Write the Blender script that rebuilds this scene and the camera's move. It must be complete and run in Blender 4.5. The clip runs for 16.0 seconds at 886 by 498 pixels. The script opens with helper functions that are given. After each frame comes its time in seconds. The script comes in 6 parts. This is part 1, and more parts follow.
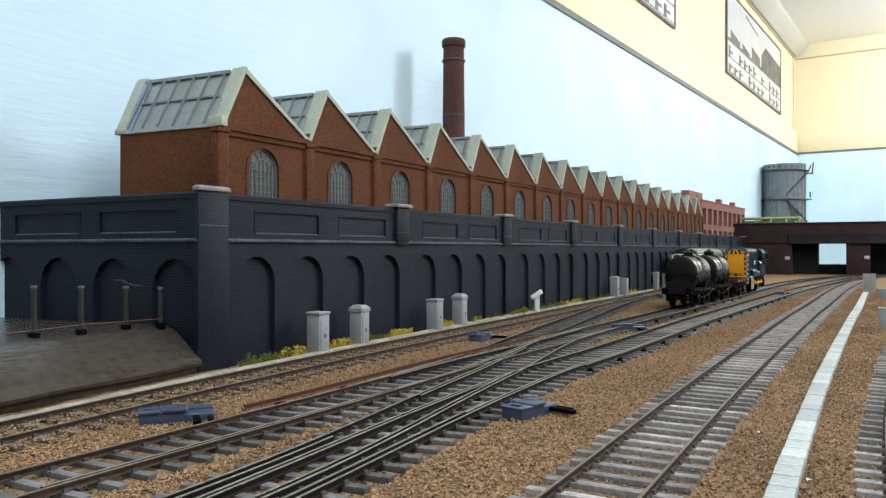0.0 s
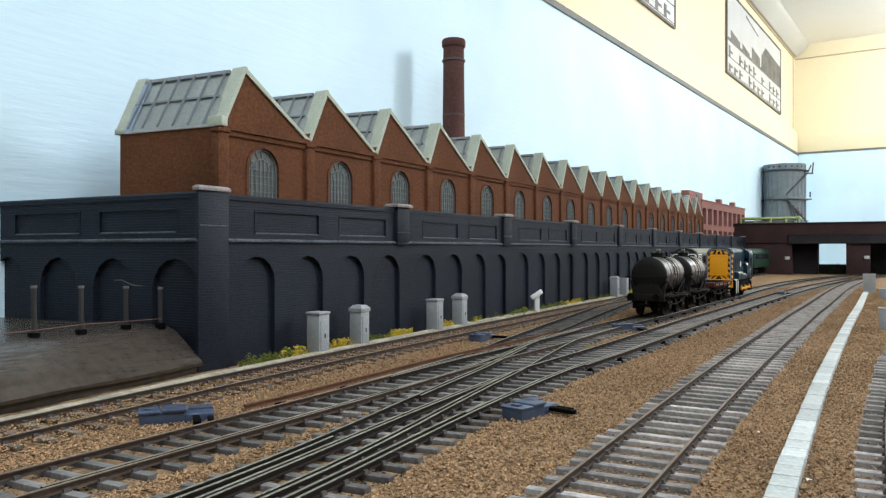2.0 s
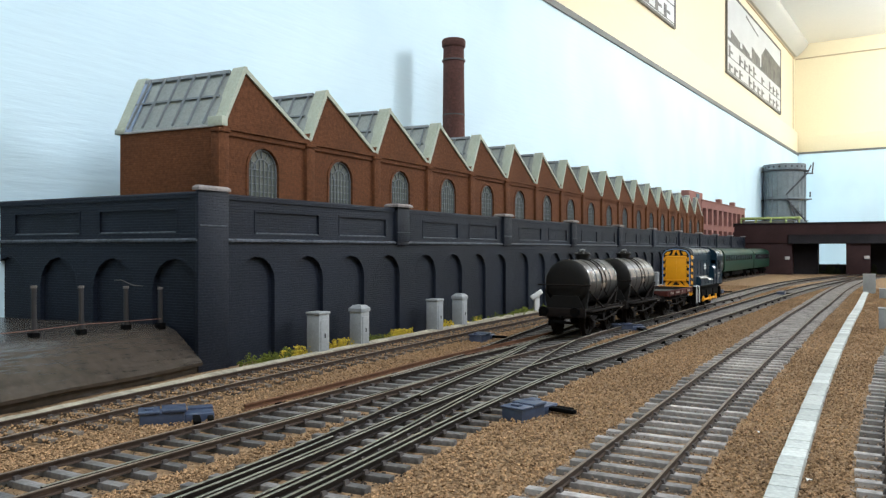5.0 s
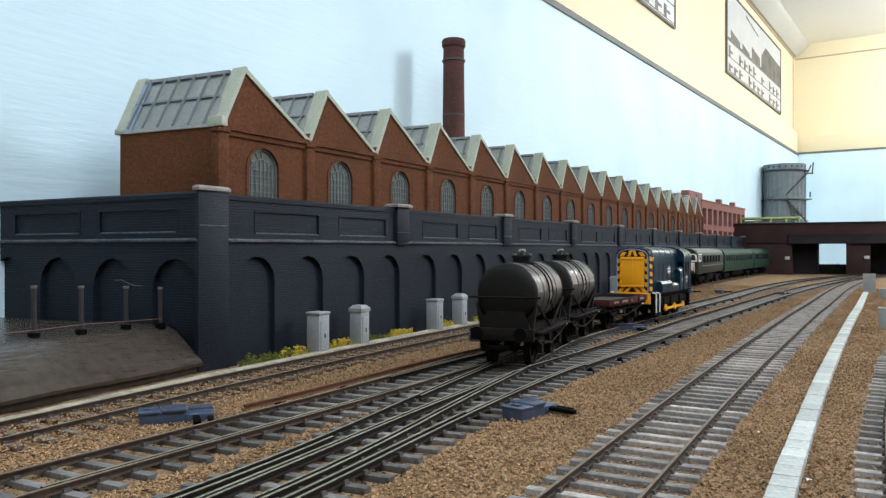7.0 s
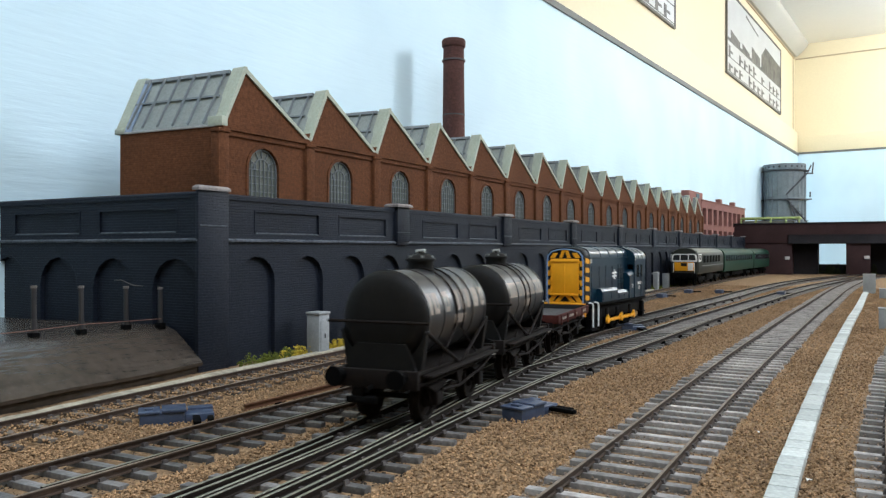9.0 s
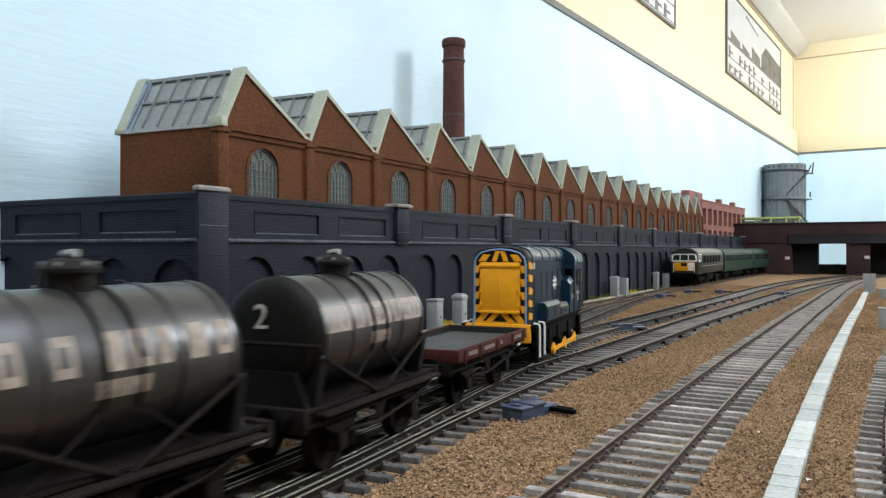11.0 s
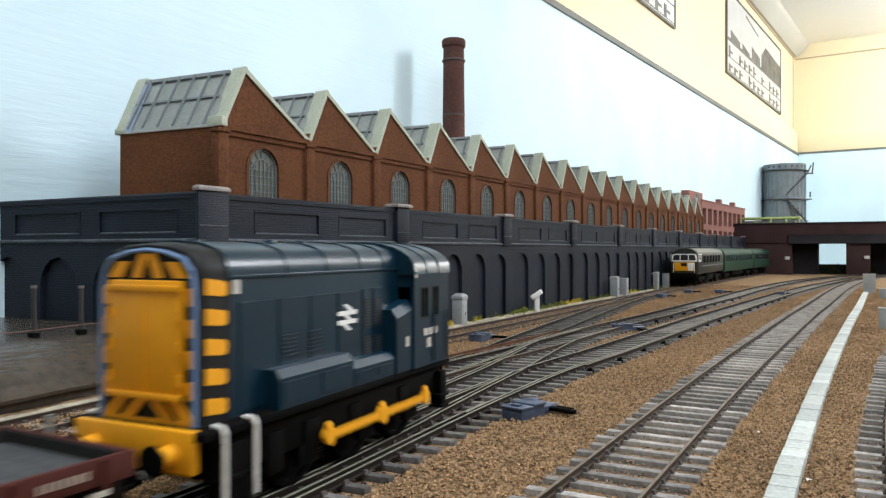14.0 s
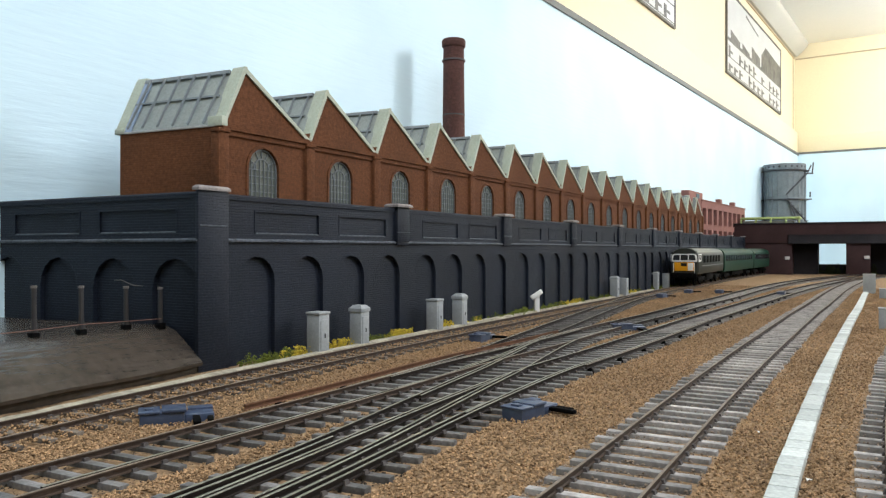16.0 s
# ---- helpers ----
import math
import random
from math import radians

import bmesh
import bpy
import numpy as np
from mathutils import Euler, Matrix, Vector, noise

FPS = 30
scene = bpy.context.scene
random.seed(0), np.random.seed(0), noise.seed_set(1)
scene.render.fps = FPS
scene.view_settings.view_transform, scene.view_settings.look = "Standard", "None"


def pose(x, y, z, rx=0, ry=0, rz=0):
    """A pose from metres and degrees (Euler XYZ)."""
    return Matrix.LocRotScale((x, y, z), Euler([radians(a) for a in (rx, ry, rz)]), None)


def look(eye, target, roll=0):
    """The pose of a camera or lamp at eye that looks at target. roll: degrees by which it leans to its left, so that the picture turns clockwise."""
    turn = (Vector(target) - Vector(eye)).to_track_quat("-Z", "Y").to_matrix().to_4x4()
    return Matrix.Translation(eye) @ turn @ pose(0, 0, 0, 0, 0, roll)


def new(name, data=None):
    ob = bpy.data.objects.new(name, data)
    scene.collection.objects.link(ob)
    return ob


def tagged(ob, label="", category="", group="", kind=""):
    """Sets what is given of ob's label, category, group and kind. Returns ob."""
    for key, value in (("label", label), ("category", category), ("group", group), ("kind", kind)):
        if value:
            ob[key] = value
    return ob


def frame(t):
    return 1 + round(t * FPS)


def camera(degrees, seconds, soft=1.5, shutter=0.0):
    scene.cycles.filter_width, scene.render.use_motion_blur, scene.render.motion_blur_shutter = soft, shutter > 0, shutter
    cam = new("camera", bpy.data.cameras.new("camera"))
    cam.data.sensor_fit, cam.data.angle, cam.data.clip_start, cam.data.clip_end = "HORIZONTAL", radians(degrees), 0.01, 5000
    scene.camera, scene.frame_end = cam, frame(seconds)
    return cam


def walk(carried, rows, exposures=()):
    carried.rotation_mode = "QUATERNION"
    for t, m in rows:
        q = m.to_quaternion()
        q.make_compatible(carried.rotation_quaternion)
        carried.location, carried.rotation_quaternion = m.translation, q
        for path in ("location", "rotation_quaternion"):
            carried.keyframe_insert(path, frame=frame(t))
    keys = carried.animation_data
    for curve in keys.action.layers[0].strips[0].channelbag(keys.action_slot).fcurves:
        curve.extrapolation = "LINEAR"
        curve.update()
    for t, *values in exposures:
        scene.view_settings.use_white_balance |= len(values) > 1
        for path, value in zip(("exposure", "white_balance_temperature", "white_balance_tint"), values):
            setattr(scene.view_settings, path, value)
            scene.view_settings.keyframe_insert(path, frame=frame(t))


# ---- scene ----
# A model railway layout at 4 mm to the foot. Plan lengths are in millimetres, scaled by MM.
MM = 0.001
EYE_H = 46.5
cam = camera(61.0, 16.0, soft=1.3, shutter=0.9)
VIEW = pose(0, 0, EYE_H * MM, 90, 0, 29.303)
walk(cam, [(0.0, VIEW), (16.0, VIEW)], exposures=[(0.0, -0.03, 5800, 9), (4.0, -0.02, 5850, 9), (7.0, -0.08, 5780, 9), (9.0, -0.11, 5720, 9), (11.5, 0.0, 5980, 10), (12.5, 0.04, 6060, 10), (16.0, 0.04, 6000, 10)])

# ---- light ----
world = bpy.data.worlds.new("room_air")
scene.world = world
world.use_nodes = True
world.node_tree.nodes["Background"].inputs[0].default_value = (0.9, 0.95, 1.0, 1)
world.node_tree.nodes["Background"].inputs[1].default_value = 0.3


def area(name, eye, target, sx, sy, watts, color):
    lamp = bpy.data.lights.new(name, "AREA")
    lamp.shape, lamp.size, lamp.size_y, lamp.energy, lamp.color = "RECTANGLE", sx * MM, sy * MM, watts, color
    ob = new(name, lamp)
    ob.matrix_world = look([v * MM for v in eye], [v * MM for v in target])
    return ob


area("ceiling_lamp_near", (70, 120, 655), (-30, 230, 0), 560, 560, 9.5, (0.95, 0.98, 1.0))
bulb = bpy.data.lights.new("ceiling_bulb_far", "POINT")
bulb.energy, bulb.shadow_soft_size, bulb.color = 23.0, 0.12, (1.0, 0.99, 0.97)
new("ceiling_bulb_far", bulb).matrix_world = pose(0.58, 1.12, 0.56)
bulb = bpy.data.lights.new("ceiling_bulb_end", "POINT")
bulb.energy, bulb.shadow_soft_size, bulb.color = 10.5, 0.09, (1.0, 0.985, 0.95)
new("ceiling_bulb_end", bulb).matrix_world = pose(0.40, 2.14, 0.58)


# ---- materials ----
def mat(name, color, rough=0.7, var=0.25, scale=60, fine=900, bump=0.3, metal=0.0, dark=None, spec=0.5, rand=0.0, brick=None, island=0.0, depth=0.0002):
    m = bpy.data.materials.new(name)
    m.use_nodes = True
    nt = m.node_tree
    n, l = nt.nodes, nt.links
    b = n["Principled BSDF"]
    b.inputs["Roughness"].default_value, b.inputs["Metallic"].default_value = rough, metal
    b.inputs["Specular IOR Level"].default_value = spec
    tc = n.new("ShaderNodeTexCoord")
    big, small = n.new("ShaderNodeTexNoise"), n.new("ShaderNodeTexNoise")
    big.inputs["Scale"].default_value, big.inputs["Detail"].default_value = scale, 5
    small.inputs["Scale"].default_value, small.inputs["Detail"].default_value = fine, 3
    l.new(tc.outputs["Object"], big.inputs["Vector"])
    l.new(tc.outputs["Object"], small.inputs["Vector"])
    dark = dark or tuple(c * 0.45 for c in color)
    mixer = n.new("ShaderNodeMath")
    mixer.operation = "MULTIPLY_ADD"
    mixer.inputs[1].default_value, mixer.inputs[2].default_value = 0.5, 0.0
    l.new(small.outputs["Fac"], mixer.inputs[0])
    add = n.new("ShaderNodeMath")
    add.operation = "MULTIPLY_ADD"
    add.inputs[1].default_value = 0.5
    l.new(big.outputs["Fac"], add.inputs[0])
    l.new(mixer.outputs[0], add.inputs[2])
    ramp = n.new("ShaderNodeMapRange")
    ramp.inputs["From Min"].default_value, ramp.inputs["From Max"].default_value = 0.35, 0.65
    ramp.inputs["To Min"].default_value, ramp.inputs["To Max"].default_value = 0.0, 1.0
    l.new(add.outputs[0], ramp.inputs["Value"])
    mix = n.new("ShaderNodeMix")
    mix.data_type = "RGBA"
    lo = tuple(c + (d - c) * var for c, d in zip(color, dark))
    hi = tuple(min(1.0, c * (1 + 0.5 * var)) for c in color)
    mix.inputs[6].default_value, mix.inputs[7].default_value = (*lo, 1), (*hi, 1)
    l.new(ramp.outputs[0], mix.inputs[0])
    out = mix.outputs[2]
    height = small.outputs["Fac"]
    if brick:
        sep, com = n.new("ShaderNodeSeparateXYZ"), n.new("ShaderNodeCombineXYZ")
        l.new(tc.outputs["Object"], sep.inputs[0])
        plus = n.new("ShaderNodeMath")
        l.new(sep.outputs[0], plus.inputs[0])
        l.new(sep.outputs[1], plus.inputs[1])
        l.new(plus.outputs[0], com.inputs[0])
        l.new(sep.outputs[2], com.inputs[1])
        bt = n.new("ShaderNodeTexBrick")
        bt.inputs["Scale"].default_value = 1.0
        bt.inputs["Brick Width"].default_value, bt.inputs["Row Height"].default_value = brick[0] * MM, brick[1] * MM
        bt.inputs["Mortar Size"].default_value, bt.inputs["Mortar Smooth"].default_value = brick[2] * MM, 0.3
        bt.inputs["Color1"].default_value, bt.inputs["Color2"].default_value = (0.78, 0.78, 0.78, 1), (1.15, 1.15, 1.15, 1)
        bt.inputs["Mortar"].default_value = (*brick[3], 1)
        l.new(com.outputs[0], bt.inputs["Vector"])
        mul = n.new("ShaderNodeMix")
        mul.data_type, mul.blend_type = "RGBA", "MULTIPLY"
        mul.inputs[0].default_value = brick[4]
        l.new(out, mul.inputs[6])
        l.new(bt.outputs["Color"], mul.inputs[7])
        out = mul.outputs[2]
        hm = n.new("ShaderNodeMath")
        hm.operation = "MULTIPLY_ADD"
        hm.inputs[1].default_value = -1.5
        l.new(bt.outputs["Fac"], hm.inputs[0])
        l.new(small.outputs["Fac"], hm.inputs[2])
        height = hm.outputs[0]
    if rand or island:
        if rand:
            src = n.new("ShaderNodeObjectInfo").outputs["Random"]
        else:
            src = n.new("ShaderNodeNewGeometry").outputs["Random Per Island"]
        amount = rand or island
        r = n.new("ShaderNodeMapRange")
        r.inputs["To Min"].default_value, r.inputs["To Max"].default_value = 1 - amount, 1 + amount
        l.new(src, r.inputs["Value"])
        hsv = n.new("ShaderNodeHueSaturation")
        l.new(r.outputs[0], hsv.inputs["Value"])
        l.new(out, hsv.inputs["Color"])
        out = hsv.outputs[0]
    l.new(out, b.inputs["Base Color"])
    if bump:
        bp = n.new("ShaderNodeBump")
        bp.inputs["Strength"].default_value, bp.inputs["Distance"].default_value = bump, depth
        l.new(height, bp.inputs["Height"])
        l.new(bp.outputs[0], b.inputs["Normal"])
    return m


BLUE_BRICK = mat("blue_black_brick", (0.0085, 0.0117, 0.0198), 0.58, 0.6, 18, 700, 0.8, brick=(3.0, 1.15, 0.16, (1.7, 1.65, 1.6), 0.5), spec=0.2)
WORN_BRICK = mat("worn_edge_brick", (0.075, 0.084, 0.098), 0.7, 0.8, 60, 500, 0.4, dark=(0.012, 0.015, 0.020), spec=0.2)
ORANGE_BRICK = mat("orange_brick", (0.122, 0.048, 0.020), 0.85, 0.6, 18, 600, 0.5, brick=(3.0, 1.05, 0.12, (0.75, 0.75, 0.8), 0.55), spec=0.15)
DEEP_BRICK = mat("chimney_brick", (0.078, 0.037, 0.031), 0.85, 0.5, 60, 600, 0.4, brick=(2.6, 1.0, 0.15, (1.3, 1.1, 1.0), 0.6), spec=0.25)
PINK_BRICK = mat("pink_brick", (0.225, 0.105, 0.088), 0.85, 0.3, 60, 600, 0.3, spec=0.25)
BRIDGE_BRICK = mat("dark_red_brick", (0.030, 0.0150, 0.0150), 0.85, 0.5, 30, 600, 0.3, brick=(3.0, 1.05, 0.12, (1.1, 1.0, 1.0), 0.5), spec=0.2)
# girder paint; also colours the fills that stand in for shade under the spans
GIRDER = mat("black_girder_paint_and_span_shade", (0.021, 0.0195, 0.022), 0.75, 0.4, 40, 400, 0.2, spec=0.12)
COPING = mat("pale_green_coping", (0.37, 0.40, 0.32), 0.8, 0.25, 80, 800, 0.2)
COPING_BLUE = mat("blue_grey_lead", (0.25, 0.31, 0.42), 0.6, 0.3, 80, 800, 0.2)
GLASS_ROOF = mat("grey_roof_glazing", (0.25, 0.27, 0.25), 0.35, 0.35, 120, 900, 0.1)
ROOF_BAR = mat("roof_glazing_bar", (0.17, 0.19, 0.20), 0.6, 0.2, 80, 800, 0.1)
SLATE = mat("dark_roof_slate", (0.055, 0.055, 0.06), 0.75, 0.4, 60, 700, 0.3)
WINDOW_FRAME = mat("grey_window_bar", (0.105, 0.12, 0.125), 0.6, 0.2, 200, 900, 0.1)
WINDOW_GLASS = mat("dull_window_glass", (0.105, 0.112, 0.100), 0.22, 0.5, 250, 900, 0.05)
DARK_GLASS = mat("dark_window_glass", (0.02, 0.022, 0.026), 0.12, 0.3, 200, 900, 0.0)
CAP = mat("grimy_stone_cap", (0.21, 0.19, 0.18), 0.8, 0.5, 160, 900, 0.3, dark=(0.07, 0.06, 0.06))
STONE = mat("pale_stone_cap", (0.40, 0.39, 0.375), 0.8, 0.4, 200, 900, 0.2)
CONCRETE = mat("pale_concrete", (0.41, 0.435, 0.41), 0.85, 0.45, 70, 900, 0.4, rand=0.2)
STRIP = mat("weathered_edging", (0.33, 0.30, 0.225), 0.85, 0.8, 60, 500, 0.4)
CABINET = mat("grey_cabinet_paint", (0.27, 0.285, 0.29), 0.6, 0.25, 120, 900, 0.1)
WHITE = mat("white_paint", (0.75, 0.75, 0.73), 0.6, 0.12, 200, 900, 0.05)
BALLAST = mat("brown_ballast", (0.250, 0.166, 0.092), 0.95, 0.8, 260, 900, 1.0, dark=(0.055, 0.032, 0.02), depth=0.0008, spec=0.1)
STONES = mat("ballast_chips", (0.268, 0.172, 0.093), 0.95, 0.7, 16, 900, 0.3, spec=0.1, island=0.5)
PALE_CHIPS = mat("pale_grey_ballast_chips", (0.225, 0.178, 0.138), 0.95, 0.4, 40, 900, 0.3, spec=0.1, island=0.4)
# chip colour darkened to hold the shadow between the timbers
SHADE_CHIPS = mat("shade_dark_ballast_chips", (0.050, 0.041, 0.033), 0.95, 0.4, 40, 900, 0.3, spec=0.1, island=0.5)
SLEEPER = mat("grey_weathered_sleeper", (0.222, 0.208, 0.194), 0.85, 0.8, 150, 900, 0.6, rand=0.45)
DARK_SLEEPER = mat("dark_timber_sleeper", (0.112, 0.106, 0.101), 0.50, 0.9, 120, 900, 0.5, rand=0.4, dark=(0.03, 0.028, 0.026))
SIDING_SLEEPER = mat("brown_buried_sleeper", (0.105, 0.084, 0.064), 0.9, 0.7, 120, 900, 0.5, rand=0.35)
RAIL_SIDE = mat("rusty_rail", (0.017, 0.0125, 0.010), 0.75, 0.4, 60, 800, 0.3, spec=0.1)
RAIL_TOP = mat("worn_rail_head", (0.160, 0.155, 0.118), 0.42, 0.6, 60, 800, 0.1, metal=0.2, spec=0.35)
BROWN_RAIL = mat("brown_rusted_rail", (0.046, 0.031, 0.022), 0.75, 0.5, 60, 800, 0.3, spec=0.15)
BROWN_TOP = mat("dull_brown_rail_head", (0.145, 0.112, 0.080), 0.5, 0.6, 60, 800, 0.1, metal=0.1, spec=0.3)
THIRD_RAIL = mat("orange_rust_rail", (0.105, 0.050, 0.026), 0.75, 0.5, 60, 800, 0.3, spec=0.15)
CHAIR = mat("rail_chair", (0.045, 0.036, 0.032), 0.8, 0.3, 90, 800, 0.2)
MOTOR = mat("blue_grey_motor_paint", (0.046, 0.062, 0.104), 0.34, 0.4, 120, 800, 0.2)
RAMP = mat("dark_road_surface", (0.046, 0.037, 0.029), 0.27, 0.6, 25, 260, 0.0, spec=0.5, dark=(0.022, 0.018, 0.015))
# long brush strokes in the ramp's coat
nodes, links = RAMP.node_tree.nodes, RAMP.node_tree.links
coord, stretch, strokes, relief = (nodes.new("ShaderNode" + k) for k in ("TexCoord", "Mapping", "TexNoise", "Bump"))
stretch.inputs["Scale"].default_value = (5.0, 0.8, 5.0)
strokes.inputs["Scale"].default_value, strokes.inputs["Detail"].default_value = 75, 4
relief.inputs["Strength"].default_value, relief.inputs["Distance"].default_value = 0.55, 0.0013
links.new(coord.outputs["Object"], stretch.inputs["Vector"])
links.new(stretch.outputs[0], strokes.inputs["Vector"])
links.new(strokes.outputs["Fac"], relief.inputs["Height"])
links.new(relief.outputs[0], nodes["Principled BSDF"].inputs["Normal"])
POST = mat("dark_grey_post", (0.022, 0.020, 0.021), 0.6, 0.4, 200, 800, 0.3)
POST_TIP = mat("pale_post_tip", (0.13, 0.115, 0.105), 0.7, 0.4, 200, 800, 0.2)
WIRE = mat("rusty_wire", (0.16, 0.08, 0.06), 0.6, 0.2, 200, 800, 0.0)
WEED_YELLOW = mat("yellow_weed", (0.50, 0.38, 0.045), 0.95, 0.4, 200, 900, 0.2, island=0.35, spec=0.1)
WEED_GREEN = mat("green_weed", (0.13, 0.15, 0.03), 0.95, 0.4, 200, 900, 0.2, island=0.4, spec=0.1)
HEDGE = mat("dark_hedge", (0.035, 0.042, 0.018), 0.95, 0.4, 200, 900, 0.2, island=0.4, spec=0.1)
YELLOW = mat("warning_yellow", (0.74, 0.33, 0.006), 0.45, 0.12, 90, 700, 0.05, spec=0.3)
BLACK = mat("black_stripe_paint", (0.008, 0.008, 0.009), 0.55, 0.2, 90, 700, 0.05, spec=0.2)
RAIL_BLUE = mat("rail_blue_paint", (0.0023, 0.0180, 0.0345), 0.30, 0.3, 60, 800, 0.06, spec=0.42)
HAND_BLUE = mat("pale_blue_pipe", (0.16, 0.26, 0.46), 0.45, 0.15, 60, 800, 0.05)
LOUVRE = mat("slate_grey_louvre", (0.021, 0.027, 0.031), 0.55, 0.3, 60, 700, 0.1, spec=0.25)
UNDER = mat("underframe_black", (0.0028, 0.0027, 0.0026), 0.75, 0.3, 120, 800, 0.2, spec=0.05)
RUST_UNDER = mat("brown_underframe", (0.0110, 0.0082, 0.0068), 0.8, 0.5, 120, 800, 0.3, spec=0.1)
BAUXITE = mat("bauxite_brown_paint", (0.058, 0.0145, 0.0105), 0.75, 0.4, 90, 800, 0.2, spec=0.15)
PLANK = mat("grey_plank_floor", (0.046, 0.048, 0.050), 0.75, 0.6, 45, 500, 0.4, dark=(0.024, 0.024, 0.025), spec=0.3)
TANK = mat("dirty_black_tank", (0.0100, 0.0107, 0.0121), 0.37, 0.8, 55, 600, 0.2, spec=1.0)
TANK_END = mat("sooty_tank_end", (0.0085, 0.0078, 0.0070), 0.6, 0.4, 40, 600, 0.12, spec=0.14)
BAND = mat("pale_lettering_band", (0.285, 0.235, 0.190), 0.6, 0.6, 160, 800, 0.05)
LETTER = mat("off_white_lettering", (0.55, 0.52, 0.48), 0.7, 0.25, 160, 800, 0.05)
GREEN_COACH = mat("coach_green", (0.009, 0.036, 0.022), 0.5, 0.25, 60, 700, 0.05, spec=0.2)
DIESEL_GREEN = mat("sooty_dark_green", (0.013, 0.0155, 0.011), 0.45, 0.3, 60, 700, 0.1, spec=0.35)
DIESEL_ROOF = mat("pale_grey_green_roof", (0.145, 0.155, 0.135), 0.5, 0.4, 40, 400, 0.1)
LINING = mat("sooty_plank_lining", (0.020, 0.020, 0.019), 0.8, 0.4, 90, 800, 0.3, spec=0.2)
GREY_ROOF = mat("grey_vehicle_roof", (0.22, 0.23, 0.22), 0.5, 0.3, 60, 700, 0.1)
GASHOLDER = mat("weathered_steel_blue", (0.155, 0.185, 0.20), 0.6, 0.4, 60, 500, 0.25)
LIME = mat("pale_lime_roof", (0.35, 0.42, 0.14), 0.6, 0.35, 60, 500, 0.1)
SKYBOARD = mat("sky_painted_board", (0.58, 0.728, 0.80), 0.6, 0.36, 1.5, 7, 0.0, dark=(0.46, 0.645, 0.768), depth=0.0012)
# horizontal brush strokes in the board's paint
nodes, links = SKYBOARD.node_tree.nodes, SKYBOARD.node_tree.links
coord, stretch, strokes, relief = (nodes.new("ShaderNode" + k) for k in ("TexCoord", "Mapping", "TexNoise", "Bump"))
stretch.inputs["Scale"].default_value = (1.0, 1.0, 9.0)
strokes.inputs["Scale"].default_value, strokes.inputs["Detail"].default_value = 38, 3
relief.inputs["Strength"].default_value, relief.inputs["Distance"].default_value = 0.35, 0.0007
links.new(coord.outputs["Object"], stretch.inputs["Vector"])
links.new(stretch.outputs[0], strokes.inputs["Vector"])
links.new(strokes.outputs["Fac"], relief.inputs["Height"])
links.new(relief.outputs[0], nodes["Principled BSDF"].inputs["Normal"])
CREAM = mat("cream_wall_paint", (0.82, 0.73, 0.50), 0.7, 0.06, 4, 200, 0.05)
CEILING = mat("white_ceiling_paint", (0.90, 0.89, 0.85), 0.8, 0.05, 4, 200, 0.05)
WALL_SEAM = mat("tan_wall_joint", (0.52, 0.42, 0.27), 0.7, 0.2, 20, 300, 0.05)
COVING = mat("grey_white_coving", (0.55, 0.54, 0.48), 0.8, 0.1, 6, 200, 0.05)
TRIM = mat("grey_trim", (0.15, 0.155, 0.14), 0.6, 0.2, 20, 300, 0.05)
POSTER_FRAME = mat("grey_poster_frame", (0.13, 0.12, 0.10), 0.6, 0.2, 20, 300, 0.05)
POSTER_WHITE = mat("poster_paper", (0.60, 0.61, 0.60), 0.4, 0.2, 12, 300, 0.02)
POSTER_GREY = mat("poster_dark_ink", (0.13, 0.125, 0.11), 0.5, 0.9, 25, 90, 0.02, dark=(0.03, 0.03, 0.03))
BOARD_EDGE = mat("black_board_edge_and_gap_shade", (0.015, 0.014, 0.013), 0.8, 0.2, 60, 500, 0.1)
FLOOR_MAT = mat("room_floor_carpet", (0.18, 0.16, 0.14), 0.9, 0.3, 20, 300, 0.3)


# ---- mesh helpers ----
def box(bm, x0, x1, y0, y1, z0, z1, bev=0.0):
    v = [bm.verts.new((x, y, z)) for z in (z0, z1) for y in (y0, y1) for x in (x0, x1)]
    f = [bm.faces.new([v[i] for i in q]) for q in ((0, 2, 3, 1), (4, 5, 7, 6), (0, 1, 5, 4), (2, 6, 7, 3), (0, 4, 6, 2), (1, 3, 7, 5))]
    if bev:
        edges = {e for q in f for e in q.edges}
        bmesh.ops.bevel(bm, geom=list(edges), offset=bev, segments=2, affect="EDGES", profile=0.5)


def rod(bm, a, b, r, seg=8, r2=None, caps=True):
    a, b = Vector(a), Vector(b)
    q = (b - a).to_track_quat("Z", "Y")
    rings = []
    for p, rr in ((a, r), (b, r if r2 is None else r2)):
        rings.append([bm.verts.new(p + q @ Vector((rr * math.cos(i * math.tau / seg), rr * math.sin(i * math.tau / seg), 0))) for i in range(seg)])
    for i in range(seg):
        j = (i + 1) % seg
        bm.faces.new((rings[0][i], rings[0][j], rings[1][j], rings[1][i]))
    if caps:
        bm.faces.new(rings[0][::-1])
        bm.faces.new(rings[1])


def pipe(bm, pts, r, seg=6):
    for a, b in zip(pts, pts[1:]):
        rod(bm, a, b, r, seg)


def loft(bm, rings, caps=True, closed=True):
    """Skin between rings of points of equal count."""
    vs = [[bm.verts.new(p) for p in ring] for ring in rings]
    n = len(vs[0])
    for a, b in zip(vs, vs[1:]):
        for i in range(n if closed else n - 1):
            j = (i + 1) % n
            bm.faces.new((a[i], a[j], b[j], b[i]))
    if caps and closed:
        bm.faces.new(vs[0][::-1])
        bm.faces.new(vs[-1])
    return vs


